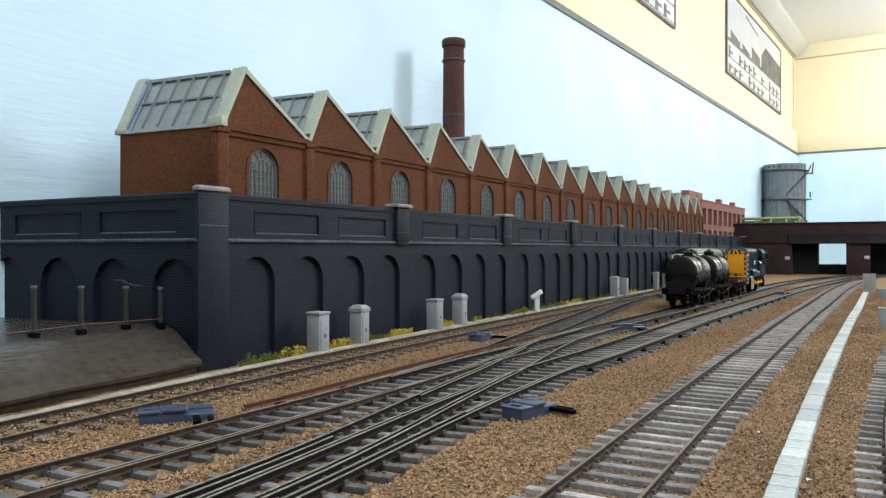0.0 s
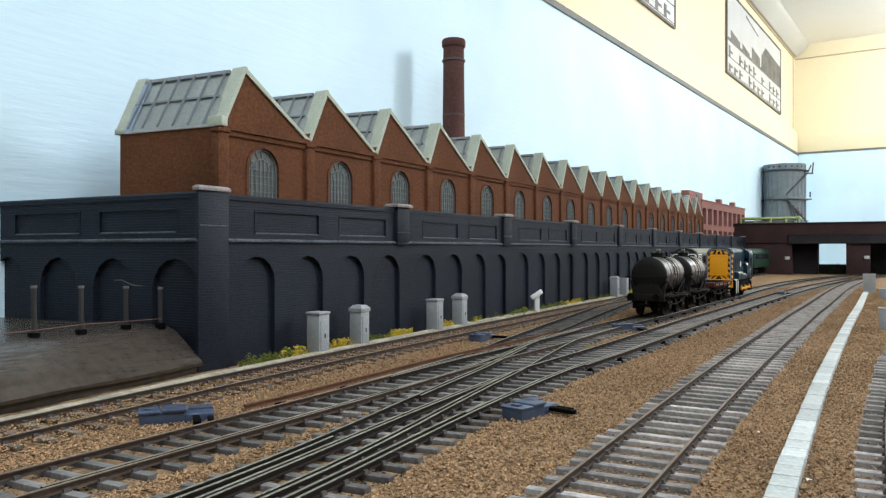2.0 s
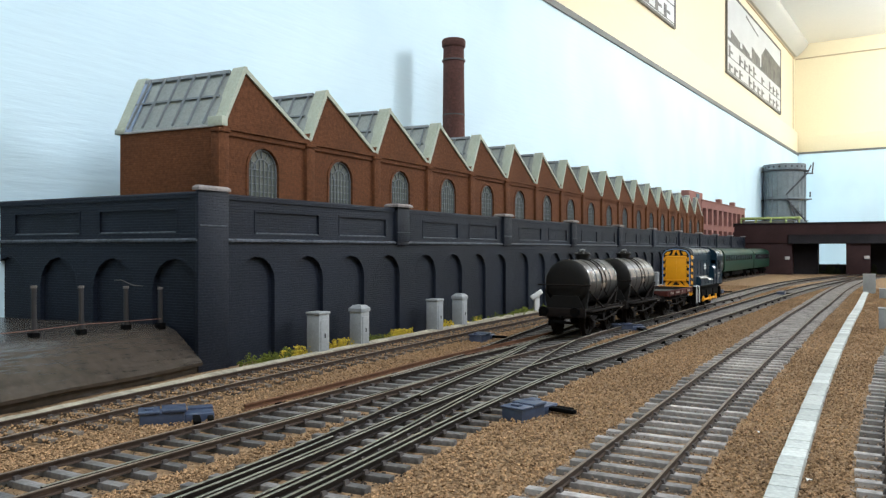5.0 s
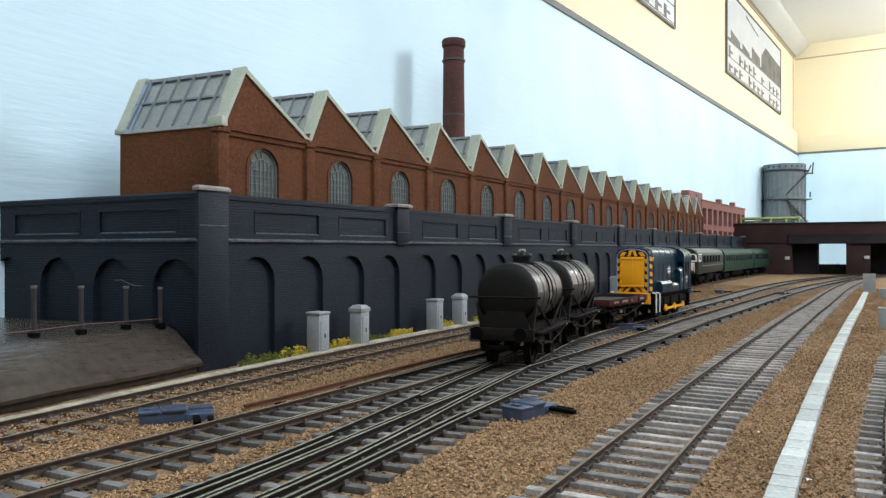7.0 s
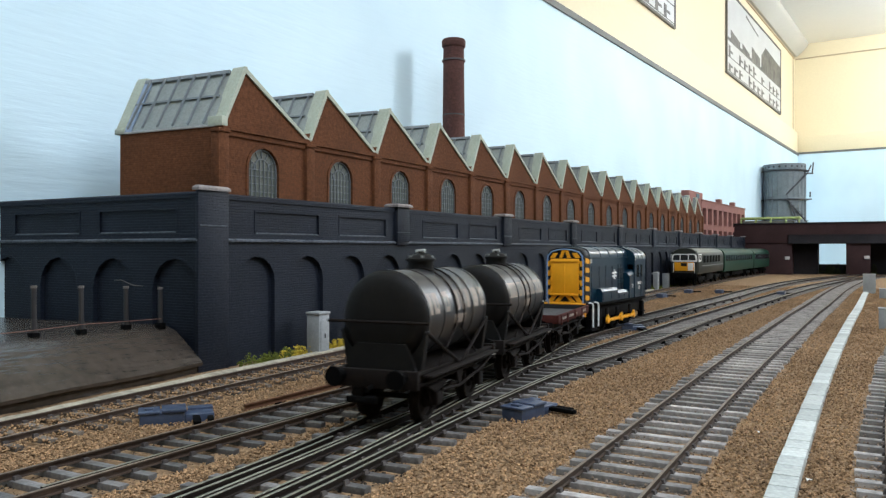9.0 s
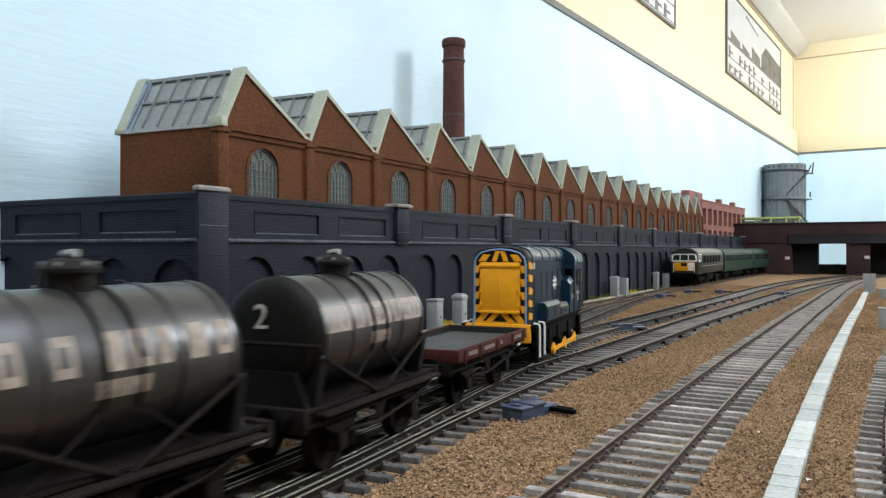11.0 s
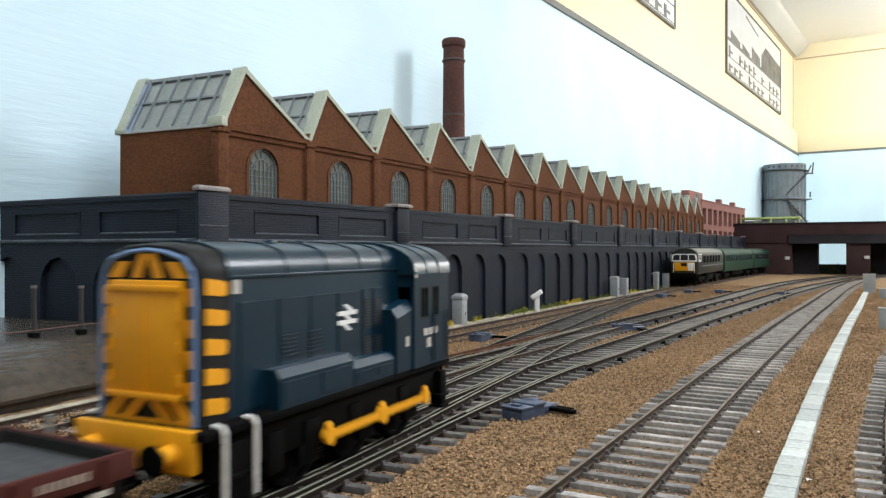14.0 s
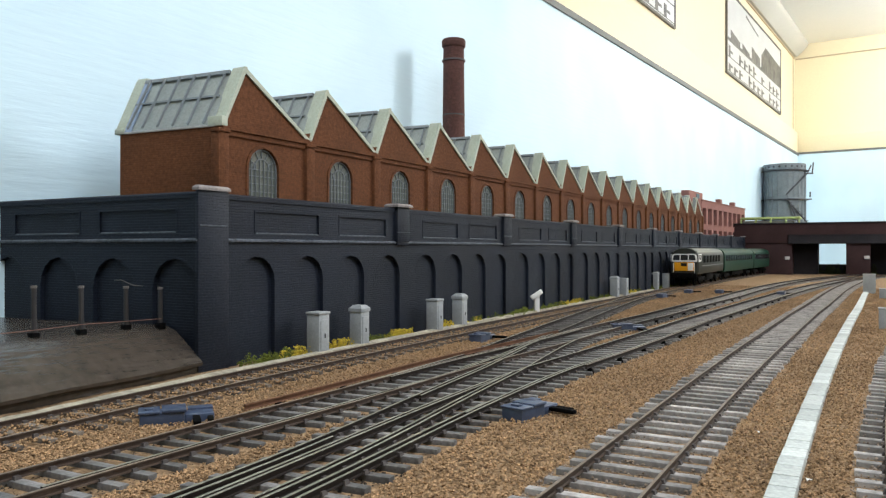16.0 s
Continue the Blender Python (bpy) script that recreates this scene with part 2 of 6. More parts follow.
def prism_y(bm, outline, y0, y1):
    """An outline of (x, z) drawn out from y0 to y1."""
    loft(bm, [[(x, y0, z) for x, z in outline], [(x, y1, z) for x, z in outline]])


def prism_x(bm, outline, x0, x1):
    """An outline of (y, z) drawn out from x0 to x1."""
    loft(bm, [[(x0, y, z) for y, z in outline], [(x1, y, z) for y, z in outline]])


def mesh_of(name, bm, material, angle=35):
    bmesh.ops.recalc_face_normals(bm, faces=bm.faces[:])
    bmesh.ops.scale(bm, vec=(MM, MM, MM), verts=bm.verts[:])
    me = bpy.data.meshes.new(name)
    bm.to_mesh(me)
    bm.free()
    me.materials.append(material)
    me.shade_smooth()
    me.set_sharp_from_angle(angle=radians(angle))
    return me


def part(name, bm, material, parent=None, label="", angle=35):
    ob = new(name, mesh_of(name, bm, material, angle))
    ob.parent = parent
    if label:
        tagged(ob, label)
    return ob


def thing(name, label, category, x=0, y=0, z=0, rz=0, group="", kind=""):
    ob = new(name)
    ob.empty_display_size = 0.01
    ob.matrix_world = pose(x * MM, y * MM, z * MM, 0, 0, rz)
    return tagged(ob, label, category, group, kind)


def solid(name, label, category, bm, material, kind="", group="", angle=35):
    return tagged(part(name, bm, material, None, "", angle), label, category, group, kind)


def piece(name, me, parent, m=None):
    ob = new(name, me)
    ob.parent = parent
    if m is not None:
        ob.matrix_basis = m
    return ob


def at(x, y, z=0, rz=0):
    return pose(x * MM, y * MM, z * MM, 0, 0, rz)


def curve_x(table, y):
    """x of a smooth line given by (y, x) stations."""
    n = len(table)
    i = max(0, min(n - 2, next((k for k in range(n - 1) if y < table[k + 1][0]), n - 2)))

    def slope(k):
        a, b = table[max(0, k - 1)], table[min(n - 1, k + 1)]
        return (b[1] - a[1]) / (b[0] - a[0])
    (y0, x0), (y1, x1) = table[i], table[i + 1]
    h = y1 - y0
    u = (y - y0) / h
    if u < 0 or u > 1:
        k = 0 if u < 0 else n - 1
        return table[k][1] + slope(k) * (y - table[k][0])
    return ((2 * u ** 3 - 3 * u ** 2 + 1) * x0 + (u ** 3 - 2 * u ** 2 + u) * h * slope(i)
            + (-2 * u ** 3 + 3 * u ** 2) * x1 + (u ** 3 - u ** 2) * h * slope(i + 1))


# ---- plan ----
RUN = [(-60, -107.5), (20, -105.5), (100, -106.7), (130, -108), (160, -111), (196, -115.6), (232, -120), (264, -123.5), (290, -127.4), (330, -133.2), (360, -137.0), (385, -138.9), (410, -138.9), (435, -137.6), (460, -136.0), (490, -134.0), (540, -130.6), (650, -126), (770, -118.8), (900, -114.5), (1050, -106), (1200, -91), (1330, -70), (1480, -40)]
SIDING = [(-60, -186), (60, -192), (110, -194.5), (180, -199), (300, -202), (450, -202), (600, -202), (740, -200), (842, -200), (1000, -197.5), (1166, -198), (1300, -194), (1421, -188), (1590, -179)]
MIDDLE = [(-60, -150), (90, -147.5), (190, -144.5), (280, -143.5), (350, -139), (440, -136.8), (540, -131.0), (650, -126)]
CROSS = [(190, -144.5), (260, -145.5), (304, -147.5), (351, -154), (424, -163), (504, -172.5), (600, -183), (720, -194), (842, -198)]
RIGHT = [(-60, -95.5), (60, -98.8), (120, -101.8), (177, -105.6), (221, -107.6), (275, -108.3), (340, -104.5), (441, -100.6), (507, -98.3), (581, -93.5), (677, -88), (835, -78), (985, -66), (1200, -43), (1480, -5)]
PLAIN = [(-60, -45), (160, -45.3), (255, -45.3), (369, -44), (450, -42.3), (600, -39), (700, -35.5), (964, -27.5), (1200, -15), (1480, 8)]
LADDER = [(985, -66), (1080, -57), (1200, -41), (1320, -22), (1450, 5), (1590, 40)]
NEAR = [(-60, 13), (160, 12.5), (236, 13.5), (300, 16), (380, 20), (600, 36), (900, 62), (1480, 120)]
TROUGH = [(-60, -14.3), (220, -14.4), (341, -13.3), (580, -8.4), (700, -5), (985, 1.5), (1150, 8)]
WALL_X, WALL_Y, WALL_TURN = -230.2, 219.3, -0.615
BAY = 140.6


def backdrop_x(y):
    return -367.5 + 0.0827 * (y - 214)


# ---- room ----
def room():
    bm = bmesh.new()
    loft(bm, [[(backdrop_x(y) - o, y, z) for o, z in ((0, -60), (0, 333), (10, 333), (10, -60))] for y in (-900, 2515)])
    solid("wall_backdrop", "pale blue sky-painted backdrop board behind the layout", "backdrop", bm, SKYBOARD, "structure")
    bm = bmesh.new()
    loft(bm, [[(backdrop_x(y) + o, y, z) for o, z in ((2.4, 328.5), (2.4, 336), (-9, 336), (-9, 333.5), (0.3, 333.5), (0.3, 328.5))] for y in (-900, 2512)])
    solid("trim", "thin grey strip along the top of the backdrop board", "trim", bm, TRIM, "structure")
    bm = bmesh.new()
    loft(bm, [[(backdrop_x(y) - o, y, z) for o, z in ((12, -900), (12, 690), (90, 690), (90, -900))] for y in (-900, 2700)])
    solid("wall_long", "cream painted room wall above the backdrop", "wall", bm, CREAM, "structure")
    turn = -4.53
    end = thing("wall_end", "cream and pale blue end wall of the room", "wall", -177.5, 2515, 0, turn, kind="structure")
    bm = bmesh.new()
    box(bm, -20, 2300, 0, 10, -60, 333)
    part("lower_board", bm, SKYBOARD, end, "pale blue painted board")
    bm = bmesh.new()
    box(bm, -20, 2300, -2.5, 9, 333.5, 338.5)
    part("trim_strip", bm, TRIM, end)
    bm = bmesh.new()
    box(bm, -20, 2300, 14, 100, -900, 690)
    part("upper_wall", bm, CREAM, end)
    bm = bmesh.new()
    box(bm, -8, 2300, 1, 14, 339, 385, 0.8)
    part("end_ledge", bm, CREAM, end)
    bm = bmesh.new()
    box(bm, -8, 2300, 10, 14, 623, 626, 0.4)
    part("end_rail", bm, WALL_SEAM, end)
    bm = bmesh.new()
    box(bm, -500, 2400, -900, 2800, 668, 690)
    solid("ceiling", "plain white ceiling", "ceiling", bm, CEILING, "structure")
    bm = bmesh.new()
    loft(bm, [[(backdrop_x(y) - 12 + o, y, z) for o, z in ((0, 624), (3, 624), (3, 628), (0, 628))] for y in (-900, 2514)])
    solid("picture_rail", "thin brown rail below the coving", "trim", bm, WALL_SEAM, "structure")
    bm = bmesh.new()
    loft(bm, [[(backdrop_x(y) - 12 + o, y, z) for o, z in ((0, 629), (9, 629), (22, 640), (36, 655), (40, 664), (40, 668), (0, 668))] for y in (-900, 2514)])
    solid("coving", "greyish white coving along the ceiling", "trim", bm, COVING, "structure")
    bm = bmesh.new()
    loft(bm, [[(backdrop_x(y) - 12 + o, y, z) for o, z in ((0, 336.5), (11, 336.5), (11, 398), (9, 401), (0, 401))] for y in (-900, 2513)])
    solid("ledge", "cream boxed ledge above the backdrop board", "trim", bm, CREAM, "structure")
    for y in (2498,):
        bm = bmesh.new()
        loft(bm, [[(backdrop_x(yy) - 12 + o, yy, z) for o, z in ((0, 401), (1.6, 401), (1.6, 624), (0, 624))] for yy in (y, y + 5)])
        solid("trim", "narrow shaded joint strip between wall panels", "trim", bm, WALL_SEAM, "structure")
    bm = bmesh.new()
    box(bm, 2100, 2180, -900, 2800, -900, 690)
    solid("wall_side", "cream painted side wall", "wall", bm, CREAM, "structure")
    bm = bmesh.new()
    box(bm, -500, 2180, -980, -900, -900, 690)
    solid("wall_rear", "cream painted rear wall", "wall", bm, CREAM, "structure")
    bm = bmesh.new()
    box(bm, -500, 2180, -980, 2800, -940, -900)
    solid("floor", "brown carpeted room floor", "floor", bm, FLOOR_MAT, "structure")


def poster(y0, y1, z0, z1):
    """A framed picture flat on the long wall, above the backdrop."""
    ang = -math.degrees(math.atan(0.0827))
    p = thing("poster", "grey-framed black and white railway picture on the cream wall", "poster", backdrop_x(y0) - 12, y0, 0, ang, "pictures on the wall")
    w = (y1 - y0) / math.cos(math.atan(0.0827))
    bm = bmesh.new()
    for a in ((0, w, z0, z0 + 4), (0, w, z1 - 4, z1), (0, 4, z0 + 4, z1 - 4), (w - 4, w, z0 + 4, z1 - 4)):
        box(bm, 0.5, 4.5, *a)
    part("poster_frame", bm, POSTER_FRAME, p)
    bm = bmesh.new()
    box(bm, 0.5, 3, 4, w - 4, z0 + 4, z1 - 4)
    part("paper", bm, POSTER_WHITE, p)
    h, rng = z1 - z0, random.Random(4)
    bm = bmesh.new()
    loft(bm, [[(x, 5, z0 + h * 0.40), (x, w - 5, z0 + h * 0.40), (x, w - 5, z0 + h * 0.44), (x, 5, z0 + h * 0.44)] for x in (2.9, 3.3)])
    loft(bm, [[(x, w * 0.58, z0 + h * 0.44), (x, w - 5, z0 + h * 0.44), (x, w - 5, z0 + h * 0.72), (x, w * 0.66, z0 + h * 0.78), (x, w * 0.58, z0 + h * 0.62)] for x in (2.9, 3.4)])
    for a, b, z in ((0.06, 0.20, 0.55), (0.24, 0.36, 0.52), (0.40, 0.55, 0.60)):
        loft(bm, [[(x, w * a, z0 + h * 0.44), (x, w * b, z0 + h * 0.44), (x, w * b, z0 + h * (z - 0.05)), (x, w * a, z0 + h * z)] for x in (2.9, 3.35)])
    loft(bm, [[(x, w * 0.30, z0 + h * 0.93), (x, w * 0.52, z0 + h * 0.84), (x, w * 0.52, z0 + h * 0.82), (x, w * 0.30, z0 + h * 0.90)] for x in (2.9, 3.3)])
    part("print", bm, POSTER_GREY, p, "grey printed railway scene")
    bm = bmesh.new()
    for z, n in ((0.05, 12), (0.22, 12)):
        box(bm, 2.9, 3.25, 5, w - 5, z0 + h * (z - 0.012), z0 + h * z)
        for i in range(n):
            a = w * (0.03 + 0.94 * i / n)
            if rng.random() < 0.85:
                box(bm, 2.9, 3.3, a, a + w * 0.3 / n, z0 + h * z, z0 + h * (z + 0.13 * rng.uniform(0.6, 1.1)))
                box(bm, 2.9, 3.28, a, a + w * 0.7 / n, z0 + h * (z + 0.05), z0 + h * (z + 0.075))
    tagged(part("caption", bm, POSTER_GREY, p, "dark bars of lettering"), kind="stuff")


# ---- retaining wall ----
def arch_points(c, hw, spring, n=9):
    return [(c + hw * math.cos(math.pi * (1 - i / (n - 1))), spring + hw * math.sin(math.pi * i / (n - 1))) for i in range(n)]


def arched_front(bm, x0, x1, y0, y1, z0, z1, arches, spring_of):
    """A wall slab along y from x0 (back) to x1 (face), with round-headed openings (centre, half width)."""
    at_y = y0
    for c, hw in arches:
        box(bm, x0, x1, at_y, c - hw, z0, z1)
        pts = arch_points(c, hw, spring_of)
        for (ya, za), (yb, zb) in zip(pts, pts[1:]):
            loft(bm, [[(x, ya, za), (x, yb, zb), (x, yb, z1), (x, ya, z1)] for x in (x0, x1)])
        at_y = c + hw
    box(bm, x0, x1, at_y, y1, z0, z1)


def arch_ring(bm, x0, x1, c, hw, spring, t=1.5):
    a, b = arch_points(c, hw, spring, 13), arch_points(c, hw + t, spring, 13)
    for i in range(12):
        loft(bm, [[(x, *a[i]), (x, *a[i + 1]), (x, *b[i + 1]), (x, *b[i])] for x in (x0, x1)])


def wall_run(parent, y0, y1, arches, panels, bottom=-5, crown=43.2, top=None):
    """One length of the retaining wall: face at x=-3, shallow blind arches below a thin string course, panelled parapet above."""
    a0, a1 = top or (y0, y1)
    spring = crown - arches[0][1]
    bm = bmesh.new()
    arched_front(bm, -5.0, -3, y0, y1, bottom, 51.2, arches, spring)
    part("arcade", bm, BLUE_BRICK, parent)
    bm = bmesh.new()
    box(bm, -12, -5.01, y0, y1, bottom, 51.2)
    part("recess_backing", bm, BLUE_BRICK, parent)
    for c, hw in arches:
        bm = bmesh.new()
        arch_ring(bm, -3.2, -2.93, c, hw, spring, 0.8)
        part("arch_ring", bm, BLUE_BRICK, parent)
    bm = bmesh.new()
    loft(bm, [[(-4, y, 49.3), (-2.3, y, 49.3), (-1.9, y, 49.6), (-1.9, y, 50.2), (-2.9, y, 50.9), (-4, y, 50.9)] for y in (a0, a1)])
    part("string_course", bm, WORN_BRICK, parent, "worn pale edge of the string course")
    bm = bmesh.new()
    box(bm, -9, -3.7, a0, a1, 51.2, 67.2)
    box(bm, -4.1, -3, a0, a1, 51.2, 53.4)
    box(bm, -4.1, -3, a0, a1, 62.8, 67.2)
    edge = a0
    for a, b in panels + [(a1, a1)]:
        if a > edge:
            box(bm, -4.1, -3, edge, a, 53.4, 62.8)
        edge = b
    part("parapet", bm, BLUE_BRICK, parent)
    for a, b in panels:
        bm = bmesh.new()
        loft(bm, [[(-4.1, y, 53.3), (-2.85, y, 53.0), (-2.85, y, 53.4), (-3.6, y, 53.75), (-4.1, y, 53.8)] for y in (a, b)])
        part("panel_sill", bm, WORN_BRICK, parent)
        bm = bmesh.new()
        for q in ((a - 0.9, b + 0.9, 62.8, 63.6), (b, b + 0.9, 53.4, 62.8), (a - 0.9, a, 53.4, 62.8)):
            box(bm, -3.2, -2.75, *q)
        part("panel_moulding", bm, BLUE_BRICK, parent)
    bm = bmesh.new()
    loft(bm, [[(-10, y, 67.2), (-2.4, y, 67.2), (-2.4, y, 69.0), (-3, y, 69.6), (-9, y, 69.6), (-10, y, 68.8)] for y in (a0, a1)])
    part("coping", bm, BLUE_BRICK, parent)


def wall_pillar(parent, c, hw):
    """A short pier of the parapet, standing on the string course."""
    bm = bmesh.new()
    box(bm, -8, -0.9, c - hw, c + hw, 50.3, 70.2, 0.25)
    box(bm, -8, -1.6, c - hw + 0.6, c + hw - 0.6, 48.6, 50.4, 0.25)
    post = part("pillar", bm, BLUE_BRICK, parent)
    bm = bmesh.new()
    box(bm, -1.2, -0.55, c - hw - 0.1, c + hw + 0.1, 55.6, 56.2, 0.15)
    part("pillar_band", bm, WORN_BRICK, post)
    bm = bmesh.new()
    loft(bm, [[(-9 + i, c - hw - 1.6 + i, z), (0.5 - i, c - hw - 1.6 + i, z), (0.5 - i, c + hw + 1.6 - i, z), (-9 + i, c + hw + 1.6 - i, z)] for i, z in ((0, 70.2), (0, 71.2), (1.1, 72.2))])
    part("pillar_cap", bm, CAP, post, "grimy stone cap")


def retaining_wall():
    label = "blue-black brick retaining wall with blind arches and panelled parapet"
    w = thing("retaining_wall", label, "wall", WALL_X, WALL_Y, 0, WALL_TURN, kind="structure")
    for k in range(8):
        b0 = k * BAY
        y0 = 10.4 if k == 0 else b0 + 3.4
        first = b0 + 28.6 + 2.6 * min(k, 2)
        wall_run(w, y0, b0 + BAY + 3.4, [(first + 34.3 * i, 11.6 - (0.3 if k == 0 else 0.0) - 0.4 * min(k, 2) * (i == 3)) for i in range(4)],
                 [(b0 + 28, b0 + 70.8), (b0 + 87.5, b0 + 128.5)], top=(10.4 if k == 0 else b0 + 9.6, b0 + BAY - 2.9))
        wall_pillar(w, b0 + BAY + 3.4, 6.3)
    bent = thing("retaining_wall", "blue-black brick retaining wall curving towards the bridge", "wall", -217.8, 1348, 0, -2.4, kind="structure")
    for k in range(2):
        wall_run(bent, k * 128, k * 128 + 128, [(k * 128 + 19 + 30 * i, 10) for i in range(4)], [(k * 128 + 10, k * 128 + 54), (k * 128 + 66, k * 128 + 108)], top=(k * 128 + (6 if k else 0), k * 128 + 116))
        wall_pillar(bent, k * 128 + 122, 6)
    side = thing("retaining_wall", "blue-black brick return of the retaining wall beside the ramp", "wall", -372, 211, 0, -90, kind="structure")
    wall_run(side, -6, 140.0, [(11, 13.3), (49.7, 13.3), (88, 13.2), (126.4, 13.3)], [(17, 65), (79.4, 127)], 0, 42.6)
    corner = thing("corner_pillar", "square blue-black brick corner pillar with stone cap", "pillar", WALL_X, WALL_Y, 0, WALL_TURN, kind="structure")
    bm = bmesh.new()
    box(bm, -3.0, -1.2, -5.9, 10.4, -5, 70.2, 0.3)
    part("shaft", bm, BLUE_BRICK, corner)
    bm = bmesh.new()
    box(bm, -1.6, -0.9, -5.0, 9.4, 55.7, 56.3, 0.15)
    part("pillar_band", bm, WORN_BRICK, corner)
    bm = bmesh.new()
    loft(bm, [[(-4.0 + i, -6.6 + i, z), (-0.3 - i, -6.6 + i, z), (-0.3 - i, 10.8 - i, z), (-4.0 + i, 10.8 - i, z)] for i, z in ((0, 70.2), (0, 71.2), (0.9, 72.2))])
    part("cap", bm, CAP, corner, "grimy stone cap")


# ---- factory ----
EAVE, PEAK, PITCH, RIDGE_Y, BASE_Z = 103.5, 130.9, 60.6, 14.4, 62.0


def factory():
    f = thing("factory", "long orange-brick factory with saw-tooth north-light roof", "factory", WALL_X, WALL_Y, 0, WALL_TURN)
    X = -25.0
    n = 18
    DEP, SKEW = 62.5, 0.16
    # one bay, drawn once
    bm = bmesh.new()
    arched_front(bm, -5, 0, 0, PITCH, BASE_Z, 98.5, [(27.6, 10.2)], 84.8)
    box(bm, -5, 0.9, 0, PITCH, 98.5, 101)
    box(bm, -5, 1.8, 0, PITCH, 101, 102.2)
    box(bm, -5, 1.2, 0, PITCH, 102.2, EAVE)
    front = mesh_of("bay_wall", bm, ORANGE_BRICK)
    bm = bmesh.new()
    loft(bm, [[(x, 0, EAVE), (x, PITCH, EAVE), (x, RIDGE_Y, PEAK - 1)] for x in (-5, 0)])
    gable = mesh_of("gable", bm, ORANGE_BRICK)
    bm = bmesh.new()
    box(bm, -3, 2.0, -3, 3.2, BASE_Z, 99.5, 0.2)
    box(bm, -3, 2.6, -3.6, 3.8, 99.5, 101.2, 0.2)
    pilaster = mesh_of("pilaster", bm, ORANGE_BRICK)
    bm = bmesh.new()
    arch_ring(bm, -0.2, 0.5, 27.6, 10.4, 84.8, 1.5)
    box(bm, -0.2, 0.5, 15.8, 17.2, BASE_Z, 84.8)
    box(bm, -0.2, 0.5, 38.0, 39.4, BASE_Z, 84.8)
    surround = mesh_of("window_surround", bm, ORANGE_BRICK)
    bm = bmesh.new()
    arch_ring(bm, -1.9, -0.7, 27.6, 9.3, 84.8, 0.9)
    box(bm, -1.9, -0.7, 17.4, 18.3, BASE_Z + 6, 84.8)
    box(bm, -1.9, -0.7, 36.9, 37.8, BASE_Z + 6, 84.8)
    for i in range(1, 7):
        y = 17.9 + i * 19.4 / 7
        if i in (1, 6):
            top = 84.8 + math.sqrt(9.4 ** 2 - (y - 27.6) ** 2)
        else:
            top = 84.8 + math.sqrt(max(0.0, 5.4 ** 2 - (y - 27.6) ** 2))
        box(bm, -1.7, -1.0, y - 0.2, y + 0.2, BASE_Z + 6, top)
    for z in (70.4, 74.2, 78.0, 81.6, 84.8):
        box(bm, -1.65, -1.05, 18.1, 37.1, z - 0.2, z + 0.2)
    arch_ring(bm, -1.65, -1.05, 27.6, 5.0, 84.8, 0.5)
    for a in (0.5, 1.1, 1.571, 2.04, 2.64):
        ca, sa = math.cos(a), math.sin(a)
        loft(bm, [[(x, 27.6 + r * ca + d * sa, 84.8 + r * sa - d * ca) for r, d in ((5.2, -0.2), (9.5, -0.2), (9.5, 0.2), (5.2, 0.2))] for x in (-1.6, -1.1)])
    frame_mesh = mesh_of("window_frame", bm, WINDOW_FRAME)
    bm = bmesh.new()
    loft(bm, [[(x, *p) for p in [(17.6, BASE_Z + 4)] + arch_points(27.6, 10.0, 84.8, 11) + [(37.6, BASE_Z + 4)]] for x in (-2.2, -1.5)])
    pane = mesh_of("pane", bm, WINDOW_GLASS)
    bm = bmesh.new()
    prism_x(bm, [(0, EAVE - 0.6), (RIDGE_Y - 1.2, PEAK), (RIDGE_Y - 0.2, PEAK + 1.3), (RIDGE_Y + 1.2, PEAK + 1.3), (RIDGE_Y + 1.8, PEAK - 0.2), (RIDGE_Y + 0.3, PEAK - 2.0), (1.6, EAVE - 0.6)], -6.5, 1.2)
    steep = mesh_of("steep_coping", bm, COPING)
    bm = bmesh.new()
    prism_x(bm, [(RIDGE_Y + 1.5, PEAK + 0.4), (PITCH + 0.3, EAVE + 0.2), (PITCH - 2.2, EAVE - 0.4), (RIDGE_Y + 0.5, PEAK - 1.6)], -6.5, 1.0)
    slope = mesh_of("slope_coping", bm, COPING)
    # roof slabs run back from the gable: the steep glazed side and the long slated side
    ux, uz = RIDGE_Y, PEAK - EAVE
    ln = math.hypot(ux, uz)
    uy, uzz = ux / ln, uz / ln

    def up(d, out):
        return (uy * d - uzz * out, EAVE + uzz * d + uy * out)
    bm = bmesh.new()
    prism_x(bm, [up(0, -1), up(ln - 1, -1), up(ln - 1, 0), up(0, 0)], -DEP + 3, -5)
    glazing = mesh_of("roof_glazing", bm, GLASS_ROOF)
    bm = bmesh.new()
    prism_x(bm, [up(0.5, -0.2), up(ln - 1, -0.2), up(ln - 1, 0.8), up(0.5, 0.8)], -0.35, 0.35)
    upright = mesh_of("glazing_bar", bm, ROOF_BAR)
    bm = bmesh.new()
    prism_x(bm, [up(ln * 0.5, -0.2), up(ln * 0.53, -0.2), up(ln * 0.53, 1.0), up(ln * 0.5, 1.0)], -DEP + 3, -7)
    purlin = mesh_of("purlin", bm, ROOF_BAR)
    bm = bmesh.new()
    prism_x(bm, [up(ln - 2.2, -0.2), up(ln - 0.2, -0.2), up(ln - 0.2, 1.3), up(ln - 2.2, 1.3)], -DEP + 3, -6)
    cap = mesh_of("ridge_cap", bm, ROOF_BAR)
    bm = bmesh.new()
